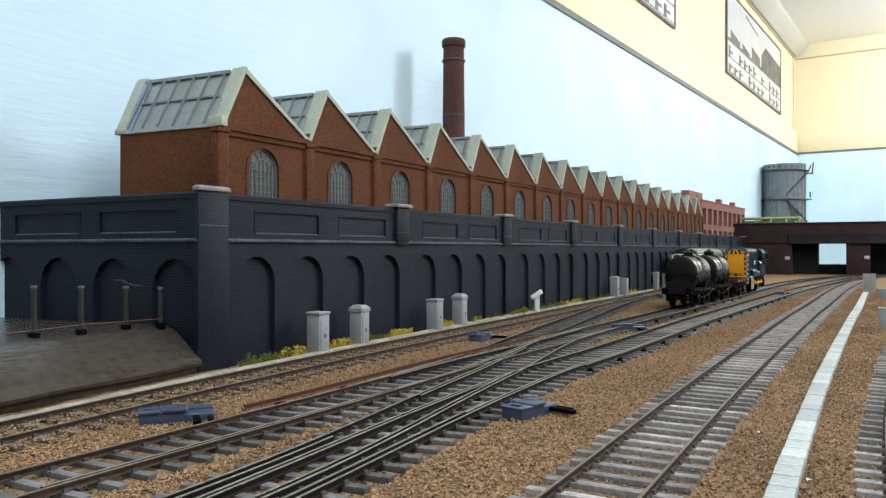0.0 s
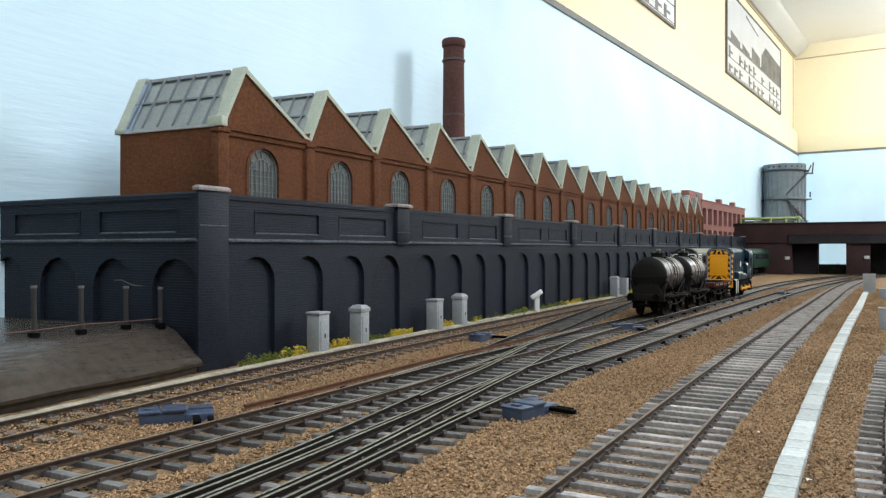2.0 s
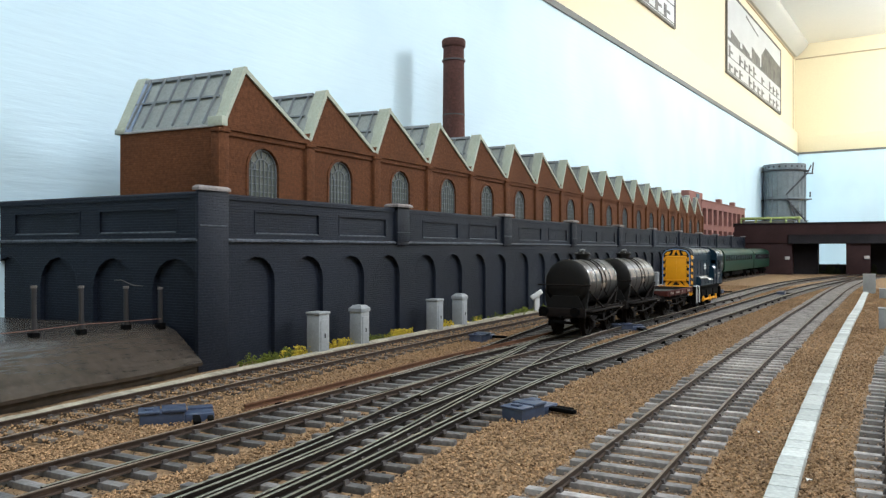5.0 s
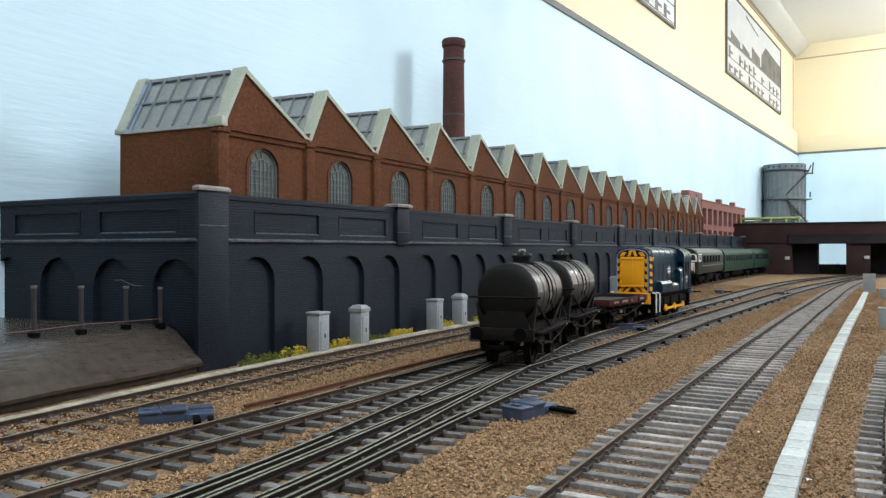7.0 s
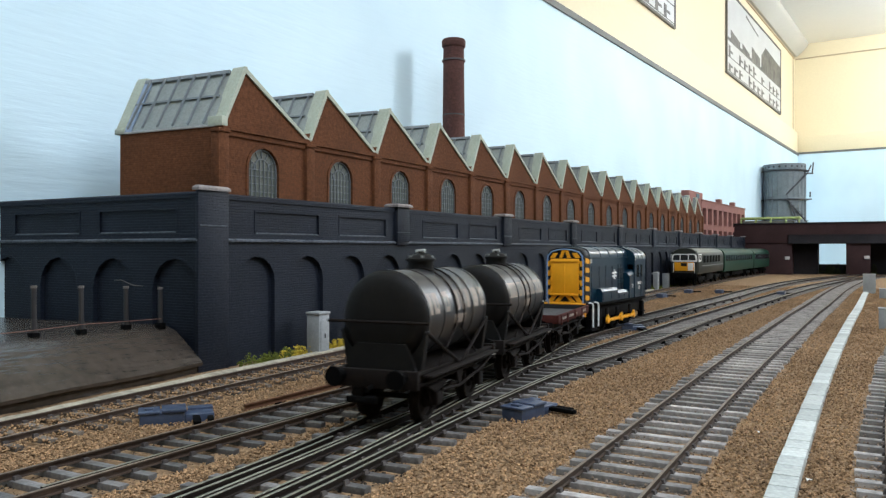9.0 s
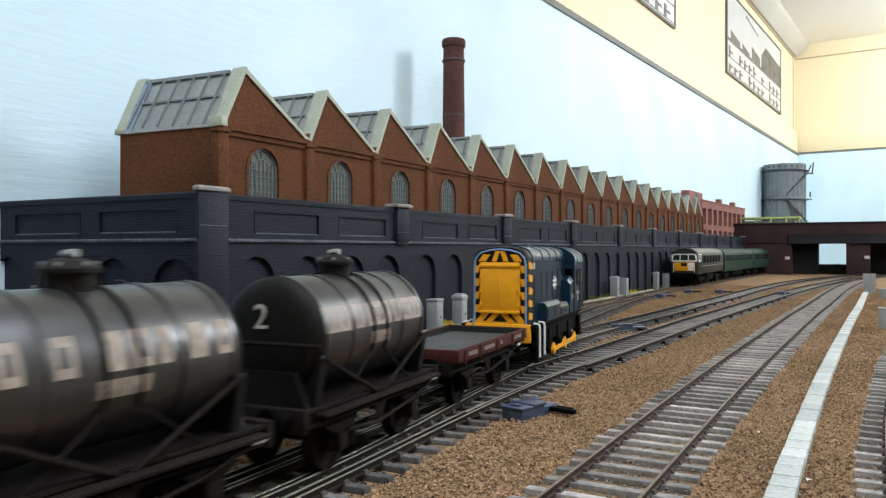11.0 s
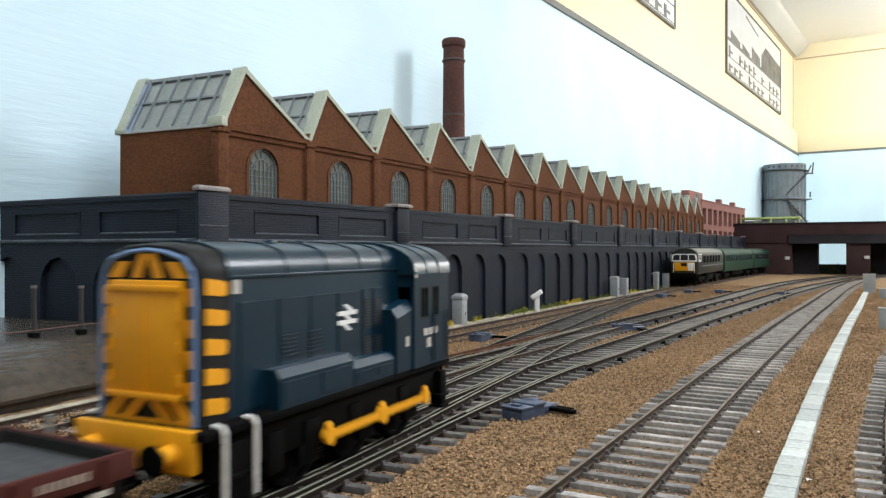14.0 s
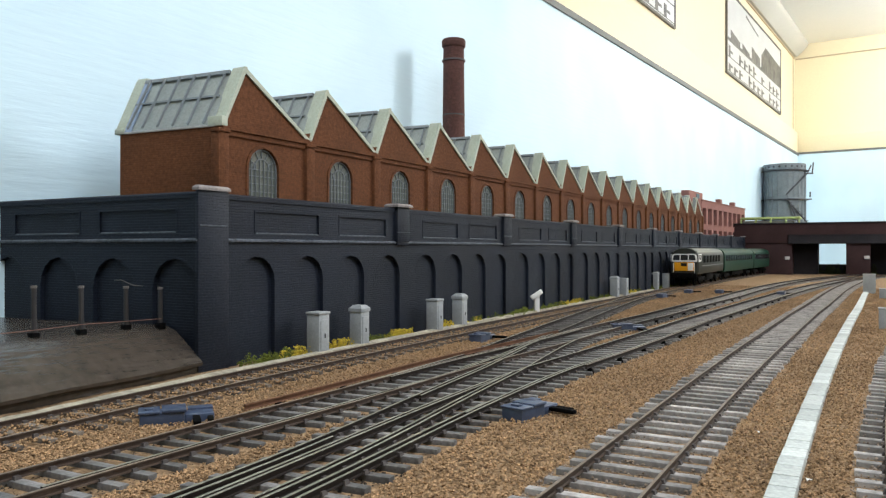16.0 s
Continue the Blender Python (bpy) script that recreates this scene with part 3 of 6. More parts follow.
    prism_x(bm, [(RIDGE_Y, PEAK - 0.8), (PITCH, EAVE + 0.1), (PITCH - 1.5, EAVE - 1), (RIDGE_Y - 0.4, PEAK - 2)], -DEP + 3, -5)
    slates = mesh_of("slated_slope", bm, SLATE)
    for k in range(n):
        s = 28.5 + PITCH * k
        clear = 105 - 0.092 * (s + 30)
        sx = min(1.0, clear / DEP)
        m = at(X, s)
        ms = m @ Matrix(((sx, 0, 0, 0), (SKEW * sx, 1, 0, 0), (0, 0, 1, 0), (0, 0, 0, 1)))
        piece("bay_wall", front, f, m)
        piece("gable", gable, f, m)
        piece("pilaster", pilaster, f, m)
        piece("window_surround", surround, f, m)
        win = piece("window", frame_mesh, f, m)
        piece("pane", pane, win)
        piece("steep_coping", steep, f, m)
        piece("slope_coping", slope, f, m)
        piece("roof_glazing", glazing, f, ms)
        piece("purlin", purlin, f, ms)
        piece("ridge_cap", cap, f, ms)
        for i in range(6 if k < 8 else 4):
            bx = sx * (-9.5 - i * (DEP - 19) / (5 if k < 8 else 3))
            piece("glazing_bar", upright, f, at(X + bx, s + SKEW * bx))
        piece("slated_slope", slates, f, ms)
    piece("pilaster", pilaster, f, at(X, 28.5 + PITCH * n))
    # the near end, square to the skewed roof
    askew = Matrix(((1, 0, 0, X * MM), (SKEW, 1, 0, 28.5 * MM), (0, 0, 1, 0), (0, 0, 0, 1)))

    def end_part(name, bm, material, label=""):
        part(name, bm, material, f, label).matrix_basis = askew
    bm = bmesh.new()
    box(bm, -DEP, 0, 0, 4, BASE_Z, EAVE - 1.2)
    end_part("end_wall", bm, ORANGE_BRICK)
    bm = bmesh.new()
    box(bm, -DEP + 3, -2.5, -0.7, 1.0, EAVE - 1.2, EAVE - 0.2, 0.2)
    end_part("end_gutter", bm, STONE, "pale gutter edge")
    bm = bmesh.new()
    box(bm, -7.0, 1.5, -0.8, 3.2, EAVE - 1.0, EAVE + 3.6, 0.4)
    end_part("kneeler", bm, COPING)
    bm = bmesh.new()
    box(bm, -DEP - 3, -DEP + 3.4, -0.8, 2.6, EAVE - 1.0, EAVE + 1.6, 0.4)
    end_part("kneeler", bm, COPING)
    bm = bmesh.new()
    prism_x(bm, [(-0.8, EAVE - 0.6), (RIDGE_Y - 1.4, PEAK + 0.4), (RIDGE_Y - 0.4, PEAK + 1.7), (RIDGE_Y + 1.4, PEAK + 1.7), (RIDGE_Y + 3.4, PEAK - 1.2), (3.4, EAVE - 0.6)], -DEP - 3, -DEP + 3)
    end_part("rear_coping", bm, COPING)
    bm = bmesh.new()
    prism_x(bm, [(-0.6, EAVE - 0.3), (RIDGE_Y - 1.2, PEAK - 0.2), (RIDGE_Y + 0.4, PEAK - 1.4), (1.6, EAVE - 0.6)], -DEP + 3, -DEP + 7.5)
    end_part("lead_flashing", bm, COPING_BLUE, "blue-grey lead flashing")
    bm = bmesh.new()
    box(bm, X - 20, X - 5, 28.5 + PITCH * n - 3, 28.5 + PITCH * n, BASE_Z, EAVE)
    part("far_end_wall", bm, ORANGE_BRICK, f)


def chimney():
    c = thing("factory_chimney", "tall round dark red brick factory chimney", "chimney", -305, 562)
    bm = bmesh.new()
    prof = [(10.2, 60), (8.9, 205), (9.6, 205.6), (9.6, 207), (8.9, 207.6), (8.8, 217), (9.9, 218), (10.1, 220), (10.1, 223), (9.3, 224.2), (7.0, 224.2), (7.0, 200)]
    loft(bm, [[(r * math.cos(i * math.tau / 24), r * math.sin(i * math.tau / 24), z) for i in range(24)] for r, z in prof])
    part("shaft", bm, DEEP_BRICK, c)
    bm = bmesh.new()
    for z in (160, 206.3):
        rod(bm, (0, 0, z - 0.6), (0, 0, z + 0.6), 10.0 if z > 200 else 9.6, 24)
    part("iron_band", bm, SLATE, c)


def red_building():
    b = thing("red_mill_building", "pink-red brick two-storey flat-roofed mill building", "building", -245, 1343, 0, -3.7)
    L = 358
    bm = bmesh.new()
    n = 9
    p = L / n
    for z0, z1 in ((60, 66), (80, 90), (118, 130)):
        box(bm, -12, 0, 0, L, z0, z1)
    for i in range(n + 1):
        a, e = i * p - 7, i * p + 7
        box(bm, -12, 0.01, max(0, a), min(L, e), 66, 118)
    part("wall", bm, PINK_BRICK, b)
    bm = bmesh.new()
    box(bm, -13, 1.5, 0, L, 130, 132, 0.3)
    for i in range(n):
        box(bm, -1, 1.2, i * p + 7, i * p + p - 7, 88.5, 90)
    part("cornice", bm, PINK_BRICK, b)
    for i in range(n):
        for z0, z1 in ((66, 80), (90, 118)):
            bm = bmesh.new()
            box(bm, -6, -5, i * p + 7, i * p + p - 7, z0, z1)
            w = part("window", bm, DARK_GLASS, b)
            bm = bmesh.new()
            y = i * p + p / 2
            box(bm, -5.1, -4.2, y - 0.7, y + 0.7, z0, z1)
            box(bm, -5.1, -4.2, i * p + 7, i * p + p - 7, (z0 + z1) / 2 - 0.6, (z0 + z1) / 2 + 0.6)
            part("glazing_bar", bm, PINK_BRICK, w)
    for i, y in enumerate((150, 265)):
        bm = bmesh.new()
        box(bm, -10, -1, y - 7, y + 7, 131.5, 140, 0.5)
        part("roof_stack", bm, PINK_BRICK, b)
    bm = bmesh.new()
    box(bm, -14, -1, -75, 12, 100, 143, 0.4)
    part("stair_tower", bm, PINK_BRICK, b)
    bm = bmesh.new()
    box(bm, -1.2, -0.5, -30, -12, 132, 140)
    part("tower_window", bm, DARK_GLASS, b)


# ---- far end: bridge, gas holder ----
def bridge():
    b = thing("road_bridge", "dark red brick road bridge with black girder deck", "bridge", 0, 1600)
    for x0, x1 in ((-240, -124), (-31, 9), (118, 420)):
        bm = bmesh.new()
        box(bm, x0, x1, 0, 95, -5, 58, 0.5)
        part("abutment", bm, BRIDGE_BRICK, b)
    bm = bmesh.new()
    box(bm, -130, 420, -3, 98, 57, 74)
    part("girder", bm, GIRDER, b)
    bm = bmesh.new()
    for i in range(28):
        box(bm, -128 + i * 19, -126.6 + i * 19, -4.5, -2.8, 57, 74)
    box(bm, -130, 420, -4.5, -2.8, 57, 58.5)
    box(bm, -130, 420, -4.5, -2.8, 73, 74.2)
    part("girder_stiffener", bm, GIRDER, b)
    bm = bmesh.new()
    box(bm, -240, 420, -2, 6, 74, 95)
    box(bm, -240, -131, -2, 95, 58, 74)
    part("parapet", bm, BRIDGE_BRICK, b)
    bm = bmesh.new()
    box(bm, -242, 420, -4, 8, 95, 97.5, 0.4)
    part("parapet_coping", bm, GIRDER, b)
    bm = bmesh.new()
    box(bm, -240, 420, 6, 95, 74, 78)
    part("road_deck", bm, SLATE, b)
    # dark block added for the deep shade inside the left opening
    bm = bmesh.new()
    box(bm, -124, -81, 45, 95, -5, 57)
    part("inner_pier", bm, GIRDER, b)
    # dark sheet added across the right opening in place of its shade
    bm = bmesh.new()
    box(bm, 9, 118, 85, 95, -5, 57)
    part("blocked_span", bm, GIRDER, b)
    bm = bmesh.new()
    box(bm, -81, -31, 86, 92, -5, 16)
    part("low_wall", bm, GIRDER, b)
    for x, z in ((-131.5, 29), (3, 31)):
        sign = thing("notice_board", "small white notice on the bridge brickwork", "sign", x, 1600 - 0.9, z, 0, "notices on the bridge")
        bm = bmesh.new()
        box(bm, -4.5, 4.5, -0.6, 0.7, -3, 3, 0.2)
        part("board", bm, STONE, sign)
    rng = random.Random(8)
    weeds("hedge", "dark green rough hedge below the bridge", [(-112 + rng.random() * 130, 1665 + rng.random() * 16) for _ in range(60)], 17, HEDGE, 9, base=-4)


def gas_holder():
    g = thing("gas_holder", "weathered blue-grey steel gas holder with gallery", "gas holder", -151, 1760)
    bm = bmesh.new()
    R = 41
    prof = [(R, 40), (R, 150), (R + 1.2, 150.5), (R + 1.2, 153), (R, 153.5), (R, 214), (R + 1, 214.5), (R + 1, 226), (R - 1.5, 226), (R - 1.5, 215)]
    loft(bm, [[(r * math.cos(i * math.tau / 36), r * math.sin(i * math.tau / 36), z) for i in range(36)] for r, z in prof])
    part("drum", bm, GASHOLDER, g)
    bm = bmesh.new()
    for i in range(24):
        a = i * math.tau / 24
        box_at = Matrix.Rotation(a, 4, "Z")
        k = len(bm.verts)
        box(bm, R, R + 1.0, -0.8, 0.8, 60, 214)
        bm.verts.ensure_lookup_table()
        bmesh.ops.transform(bm, matrix=box_at, verts=bm.verts[k:])
    tagged(part("ribs", bm, GASHOLDER, g), kind="stuff")
    for z in (150, 211):
        bm = bmesh.new()
        loft(bm, [[(r * math.cos(i * math.tau / 36), r * math.sin(i * math.tau / 36), z + dz) for i in range(36)] for r, dz in ((R, 0), (R + 5, 0), (R + 5, 1.6), (R, 1.6))])
        part("gallery", bm, SLATE, g)
    bm = bmesh.new()
    for i in range(10):
        a = -math.pi / 2 + (i - 4.5) * 0.28
        rod(bm, ((R + 1.2) * math.cos(a), (R + 1.2) * math.sin(a), 219.5), ((R + 1.9) * math.cos(a), (R + 1.9) * math.sin(a), 219.5), 2.2, 10)
    part("port", bm, SLATE, g)
    bm = bmesh.new()
    pipe(bm, [(30, -40, 100), (10, -46, 152)], 1.5)
    pipe(bm, [(48, -24, 98), (8, -48, 150)], 1.2)
    pipe(bm, [(8, -48, 160), (46, -20, 205), (52, -10, 222)], 1.4)
    pipe(bm, [(54, -8, 205), (56, -8, 228)], 1.4)
    pipe(bm, [(50, -8, 155), (50, -8, 166)], 1.4)
    box(bm, 40, 56, -14, -4, 204, 206)
    box(bm, 40, 53, -14, -4, 150, 152)
    for i in range(9):
        u = i / 8
        box(bm, 8 + 40 * u - 3, 8 + 40 * u + 5, -50 + 24 * u, -44 + 24 * u, 148 - 50 * u, 149.4 - 50 * u)
    part("stair", bm, SLATE, g, "dark zig-zag access stair")
    g.matrix_world = at(-171, 2000, -6.3) @ Matrix.Scale(1.136, 4)
    s = thing("flat_roofed_shed", "pale shed with lime-green roof rails above the bridge", "shed", -190, 1650)
    bm = bmesh.new()
    box(bm, -30, 64, 8, 40, 77.5, 104)
    part("wall", bm, STONE, s)
    bm = bmesh.new()
    box(bm, -33, 78, -4, 44, 107, 111, 0.6)
    part("roof", bm, LIME, s)
    for z in (86, 95):
        bm = bmesh.new()
        box(bm, 20, 80, -4, 0, z, z + 4, 0.5)
        part("roof_rail", bm, LIME, s)
    for x in (-32, -4, 24, 52, 76):
        bm = bmesh.new()
        box(bm, x - 1.5, x + 1.5, -3, 0, 77.5, 107, 0.3)
        part("frame_post", bm, LIME, s)


# ---- plants ----
def weeds(name, label, spots, height, material, spread, base=-4):
    """Clumps of small foam flecks as one mesh."""
    rng = random.Random(len(spots) * 7 + int(height * 10))
    verts, faces = [], []
    for x, y in spots:
        k = rng.uniform(0.6, 1.3)
        for _ in range(90):
            r = abs(rng.gauss(0, 0.42)) * spread * k
            a = rng.random() * math.tau
            hz = rng.random() ** 1.2 * height * k * max(0.15, 1 - (r / (spread * 1.3)) ** 2)
            c = Vector((x + r * math.cos(a) * 0.6, y + r * math.sin(a), base + hz))
            s = rng.uniform(0.05, 0.12) * spread
            b = len(verts)
            for d in ((1, 0, 0), (-0.6, 0.8, 0), (-0.5, -0.9, 0.1), (0, 0, 1.0), (0, 0.1, -0.9)):
                verts.append(tuple((c + Vector([q * s * rng.uniform(0.6, 1.3) for q in d])) * MM))
            for q in ((0, 1, 3), (1, 2, 3), (2, 0, 3), (1, 0, 4), (2, 1, 4), (0, 2, 4)):
                faces.append([b + i for i in q])
    me = bpy.data.meshes.new(name)
    me.from_pydata(verts, [], faces)
    me.materials.append(material)
    return tagged(new(name, me), label, "plants", "", "stuff")


# ---- ground and track ----
def ground():
    bm = bmesh.new()
    nx, ny = 90, 260
    xs = [-236 + 736 * (i / nx) ** 1.35 for i in range(nx + 1)]
    ys = [-400 + 2740 * i / ny for i in range(ny + 1)]
    grid = [[bm.verts.new((x, y, -3.1 + 0.35 * noise.noise((x * 0.05, y * 0.05, 0)) + 0.35 * noise.noise((x * 0.3, y * 0.3, 3)))) for x in xs] for y in ys]
    for a, b in zip(grid, grid[1:]):
        for i in range(nx):
            bm.faces.new((a[i], a[i + 1], b[i + 1], b[i]))
    solid("ground", "orange-brown granular ballast over the baseboard", "ground", bm, BALLAST, "structure", angle=180)
    bm = bmesh.new()
    box(bm, -420, 500, -400, 2339, -60, -6)
    solid("baseboard", "black-edged wooden layout baseboard", "baseboard", bm, BOARD_EDGE, "structure")


def chips(name, label, count, region, size, material, avoid, seed, zbase=-2.7):
    """Loose ballast chips as one mesh, scattered over region(rng) -> (x, y)."""
    rng = np.random.default_rng(seed)
    xy = region(rng, count)
    keep = avoid(xy)
    xy = xy[keep]
    n = len(xy)
    s = rng.uniform(size[0], size[1], (n, 1, 1))
    base = np.array([(1, 0.1, 0), (-0.2, 1, 0.1), (-1, -0.2, 0), (0.1, -1, -0.1), (0.1, 0, 0.8), (0, 0.1, -0.8)])
    v = base[None] * s * rng.uniform(0.6, 1.25, (n, 6, 3))
    a = rng.uniform(0, math.tau, n)
    ca, sa = np.cos(a)[:, None], np.sin(a)[:, None]
    x = v[:, :, 0] * ca - v[:, :, 1] * sa
    y = v[:, :, 0] * sa + v[:, :, 1] * ca
    z = v[:, :, 2] + zbase + rng.uniform(-0.1, 0.45, (n, 1))
    pts = np.stack([x + xy[:, :1], y + xy[:, 1:], z], -1).reshape(-1, 3) * MM
    tri = np.array([(0, 1, 4), (1, 2, 4), (2, 3, 4), (3, 0, 4), (1, 0, 5), (2, 1, 5), (3, 2, 5), (0, 3, 5)])
    faces = (tri[None] + (np.arange(n) * 6)[:, None, None]).reshape(-1, 3)
    me = bpy.data.meshes.new(name)
    me.from_pydata(pts.tolist(), [], faces.tolist())
    me.materials.append(material)
    return tagged(new(name, me), label, "ballast", "", "stuff")


def rail(parent, line, offset, y0, y1, step=12.0, name="rail", side=None, top=None, lift=0.0):
    """A bullhead-like rail along a line at a lateral offset: web and foot, with the worn head on top."""
    ys = [y0 + (y1 - y0) * i / max(1, round((y1 - y0) / step)) for i in range(max(1, round((y1 - y0) / step)) + 1)]
    pts = []
    for y in ys:
        d = (curve_x(line, y + 2) - curve_x(line, y - 2)) / 4
        pts.append((curve_x(line, y) + offset * math.sqrt(1 + d * d), y))
    bm = bmesh.new()
    web = [(-0.5, -1.7), (0.5, -1.7), (0.45, -1.5), (0.18, -1.3), (0.18, -0.65), (0.38, -0.5), (0.38, -0.12), (-0.38, -0.12), (-0.38, -0.5), (-0.18, -0.65), (-0.18, -1.3), (-0.45, -1.5)]
    loft(bm, [[(x + u, y, z + lift) for u, z in web] for x, y in pts])
    r = part(name, bm, side or RAIL_SIDE, parent)
    bm = bmesh.new()
    loft(bm, [[(x + u, y, z + lift) for u, z in ((-0.34, -0.14), (0.34, -0.14), (0.27, 0.0), (-0.27, 0.0))] for x, y in pts])
    part("rail_head", bm, top or RAIL_TOP, r, "worn metallic running surface")
    return r


CHAIR_SPOTS = []


def sleepers(parent, lines, y0, y1, material, seed, pitch=7.9, near=(90, 420), half=14.6, limit=300):
    """Timbers across one or more lines; where lines lie close, one long timber carries both."""
    rng = random.Random(seed)
    singles, far_boxes = [], bmesh.new()
    y = y0
    while y < y1:
        spans = []
        for line in lines:
            if line[0][0] <= y <= line[-1][0]:
                x = curve_x(line, y)
                spans.append([x - half, x + half, [x]])
        spans.sort()
        merged = []
        for sp in spans:
            if merged and sp[0] < merged[-1][1] - 3:
                merged[-1][1] = max(sp[1], merged[-1][1])
                merged[-1][2] += sp[2]
            else:
                merged.append(sp)
        for a, b, xs in merged:
            slope = (curve_x(lines[0], y + 5) - curve_x(lines[0], y - 5)) / 10
            jx, jr = rng.uniform(-0.5, 0.5), rng.uniform(-1.0, 1.0) - math.degrees(slope) * 0.8
            singles.append((y, (a + b) / 2 + jx, b - a + rng.uniform(-0.4, 0.4), jr))
            for x in xs:
                for o in (-8.25, 8.25):
                    CHAIR_SPOTS.append((x + o, y))
        y += pitch * rng.uniform(0.97, 1.03)
    singles.sort(key=lambda q: (not near[0] <= q[0] <= near[1], q[0]))
    shared = {}
    for i, (y, x, w, jr) in enumerate(singles):
        wq = round(w / 1.5) * 1.5
        if i < limit and near[0] <= y <= near[1]:
            if wq not in shared:
                bm = bmesh.new()
                box(bm, -wq / 2, wq / 2, -1.25, 1.25, -4.6, -1.8, 0.2)
                shared[wq] = mesh_of("sleeper", bm, material)
            piece("sleeper", shared[wq], parent, at(x, y, 0.12 * math.sin(i * 12.9898), jr))
        else:
            k = len(far_boxes.verts)
            box(far_boxes, x - w / 2, x + w / 2, y - 1.25, y + 1.25, -4.6, -1.8 + 0.1 * math.sin(i * 7.7))
    ob = part("far_sleepers", far_boxes, material, parent)
    tagged(ob, kind="stuff")


def chairs(parent, spots):
    verts, faces = [], []
    for x, y in spots:
        b = len(verts)
        for z, g in ((-1.9, 1.0), (-1.05, 0.7)):
            for dx, dy in ((-1, -1), (1, -1), (1, 1), (-1, 1)):
                verts.append(((x + dx * 1.25 * g) * MM, (y + dy * 0.9 * g) * MM, z * MM))
        for q in ((0, 1, 5, 4), (1, 2, 6, 5), (2, 3, 7, 6), (3, 0, 4, 7), (4, 5, 6, 7)):
            faces.append([b + i for i in q])
    me = bpy.data.meshes.new("rail_chairs")
    me.from_pydata(verts, [], faces)
    me.materials.append(CHAIR)
    ob = new("rail_chairs", me)
    ob.parent = parent
    tagged(ob, kind="stuff")


def tracks():
    Y0, Y1 = -40, 1590
    specs = [
        ("railway_track", "rusty siding track beside the retaining wall", [SIDING], SIDING_SLEEPER, [(SIDING, Y0, Y1)], 1),
        ("railway_points", "dark-timbered pointwork of crossing running lines", [[q for q in RUN if q[0] <= 650], MIDDLE, [q for q in RIGHT if q[0] <= 441], CROSS], DARK_SLEEPER,
         [(RUN, Y0, Y1), (MIDDLE, Y0, 470), (RIGHT, Y0, Y1), (CROSS, 210, 842)], 2),
        ("railway_track", "running line on pale weathered sleepers beyond the points", [[q for q in RIGHT if q[0] >= 441]], SLEEPER, [], 5),
        ("railway_track", "far running line on weathered sleepers beyond the crossing", [[q for q in RUN if q[0] >= 650]], SLEEPER, [], 6),
        ("railway_track", "plain brown-railed track on grey sleepers", [PLAIN], SLEEPER, [(PLAIN, Y0, Y1)], 3),
        ("railway_track", "crossover track between the far running lines", [LADDER], SLEEPER, [(LADDER, 985, 1590)], 7),
        ("railway_track", "plain track beside the concrete cable trough", [NEAR], SLEEPER, [(NEAR, Y0, Y1)], 4)]
    for name, label, lines, material, runs, seed in specs:
        t = thing(name, label, "track", group="tracks of the layout", kind="structure")
        CHAIR_SPOTS.clear()
        sleepers(t, lines, Y0, Y1, material, seed)
        for line, a, b in runs:
            for o in (-8.4, 8.4):
                rail(t, line, o, a, b, side=None if seed == 2 and line is not MIDDLE else BROWN_RAIL, top=None if seed == 2 and line is not MIDDLE else BROWN_TOP)
        if seed == 2:
            for line, a, b, o in ((RUN, 205, 330, -6.6), (RUN, 90, 260, 6.6), (RUN, 50, 150, -5.8), (RIGHT, 50, 205, 6.2), (RIGHT, 190, 330, 6.9), (MIDDLE, 90, 230, 6.8), (RIGHT, 90, 250, -6.8), (MIDDLE, 230, 420, -6.8), (CROSS, 260, 400, 6.8)):
                rail(t, line, o, a, b, name="check_rail")
        chairs(t, [q for q in CHAIR_SPOTS if q[1] < 900])


def conductor_rail(line, offset, y0, y1, label, pitch, phase, near):
    """A raised third rail outside the running rails, on dark insulator pots."""
    t = thing("conductor_rail", label, "third rail", group="conductor rails")
    rail(t, line, offset, y0, y1, side=THIRD_RAIL if near else RAIL_SIDE, top=THIRD_RAIL if near else BROWN_TOP, lift=1.1)
    y = y0 + phase
    while y < min(y1, 800):
        x = curve_x(line, y) + offset
        bm = bmesh.new()
        rod(bm, (x, y, -3.4), (x, y, -1.7), 1.7, 10, 1.5)
        rod(bm, (x, y, -1.7), (x, y, -0.55), 1.2, 10, 1.0)
        part("insulator", bm, UNDER, t, "black insulator pot")
        y += pitch


def conductor_rails():
    conductor_rail(MIDDLE, -12.6, 163, 400, "rusty conductor rail on black insulator pots beside the points", 32, 14, True)
    conductor_rail(RIGHT, 12.4, 285, 1480, "dark conductor rail on black insulators outside the running line", 34, 4, False)
    conductor_rail(RUN, 12.4, 500, 1480, "dark conductor rail on black insulators beyond the crossing", 34, 4, False)


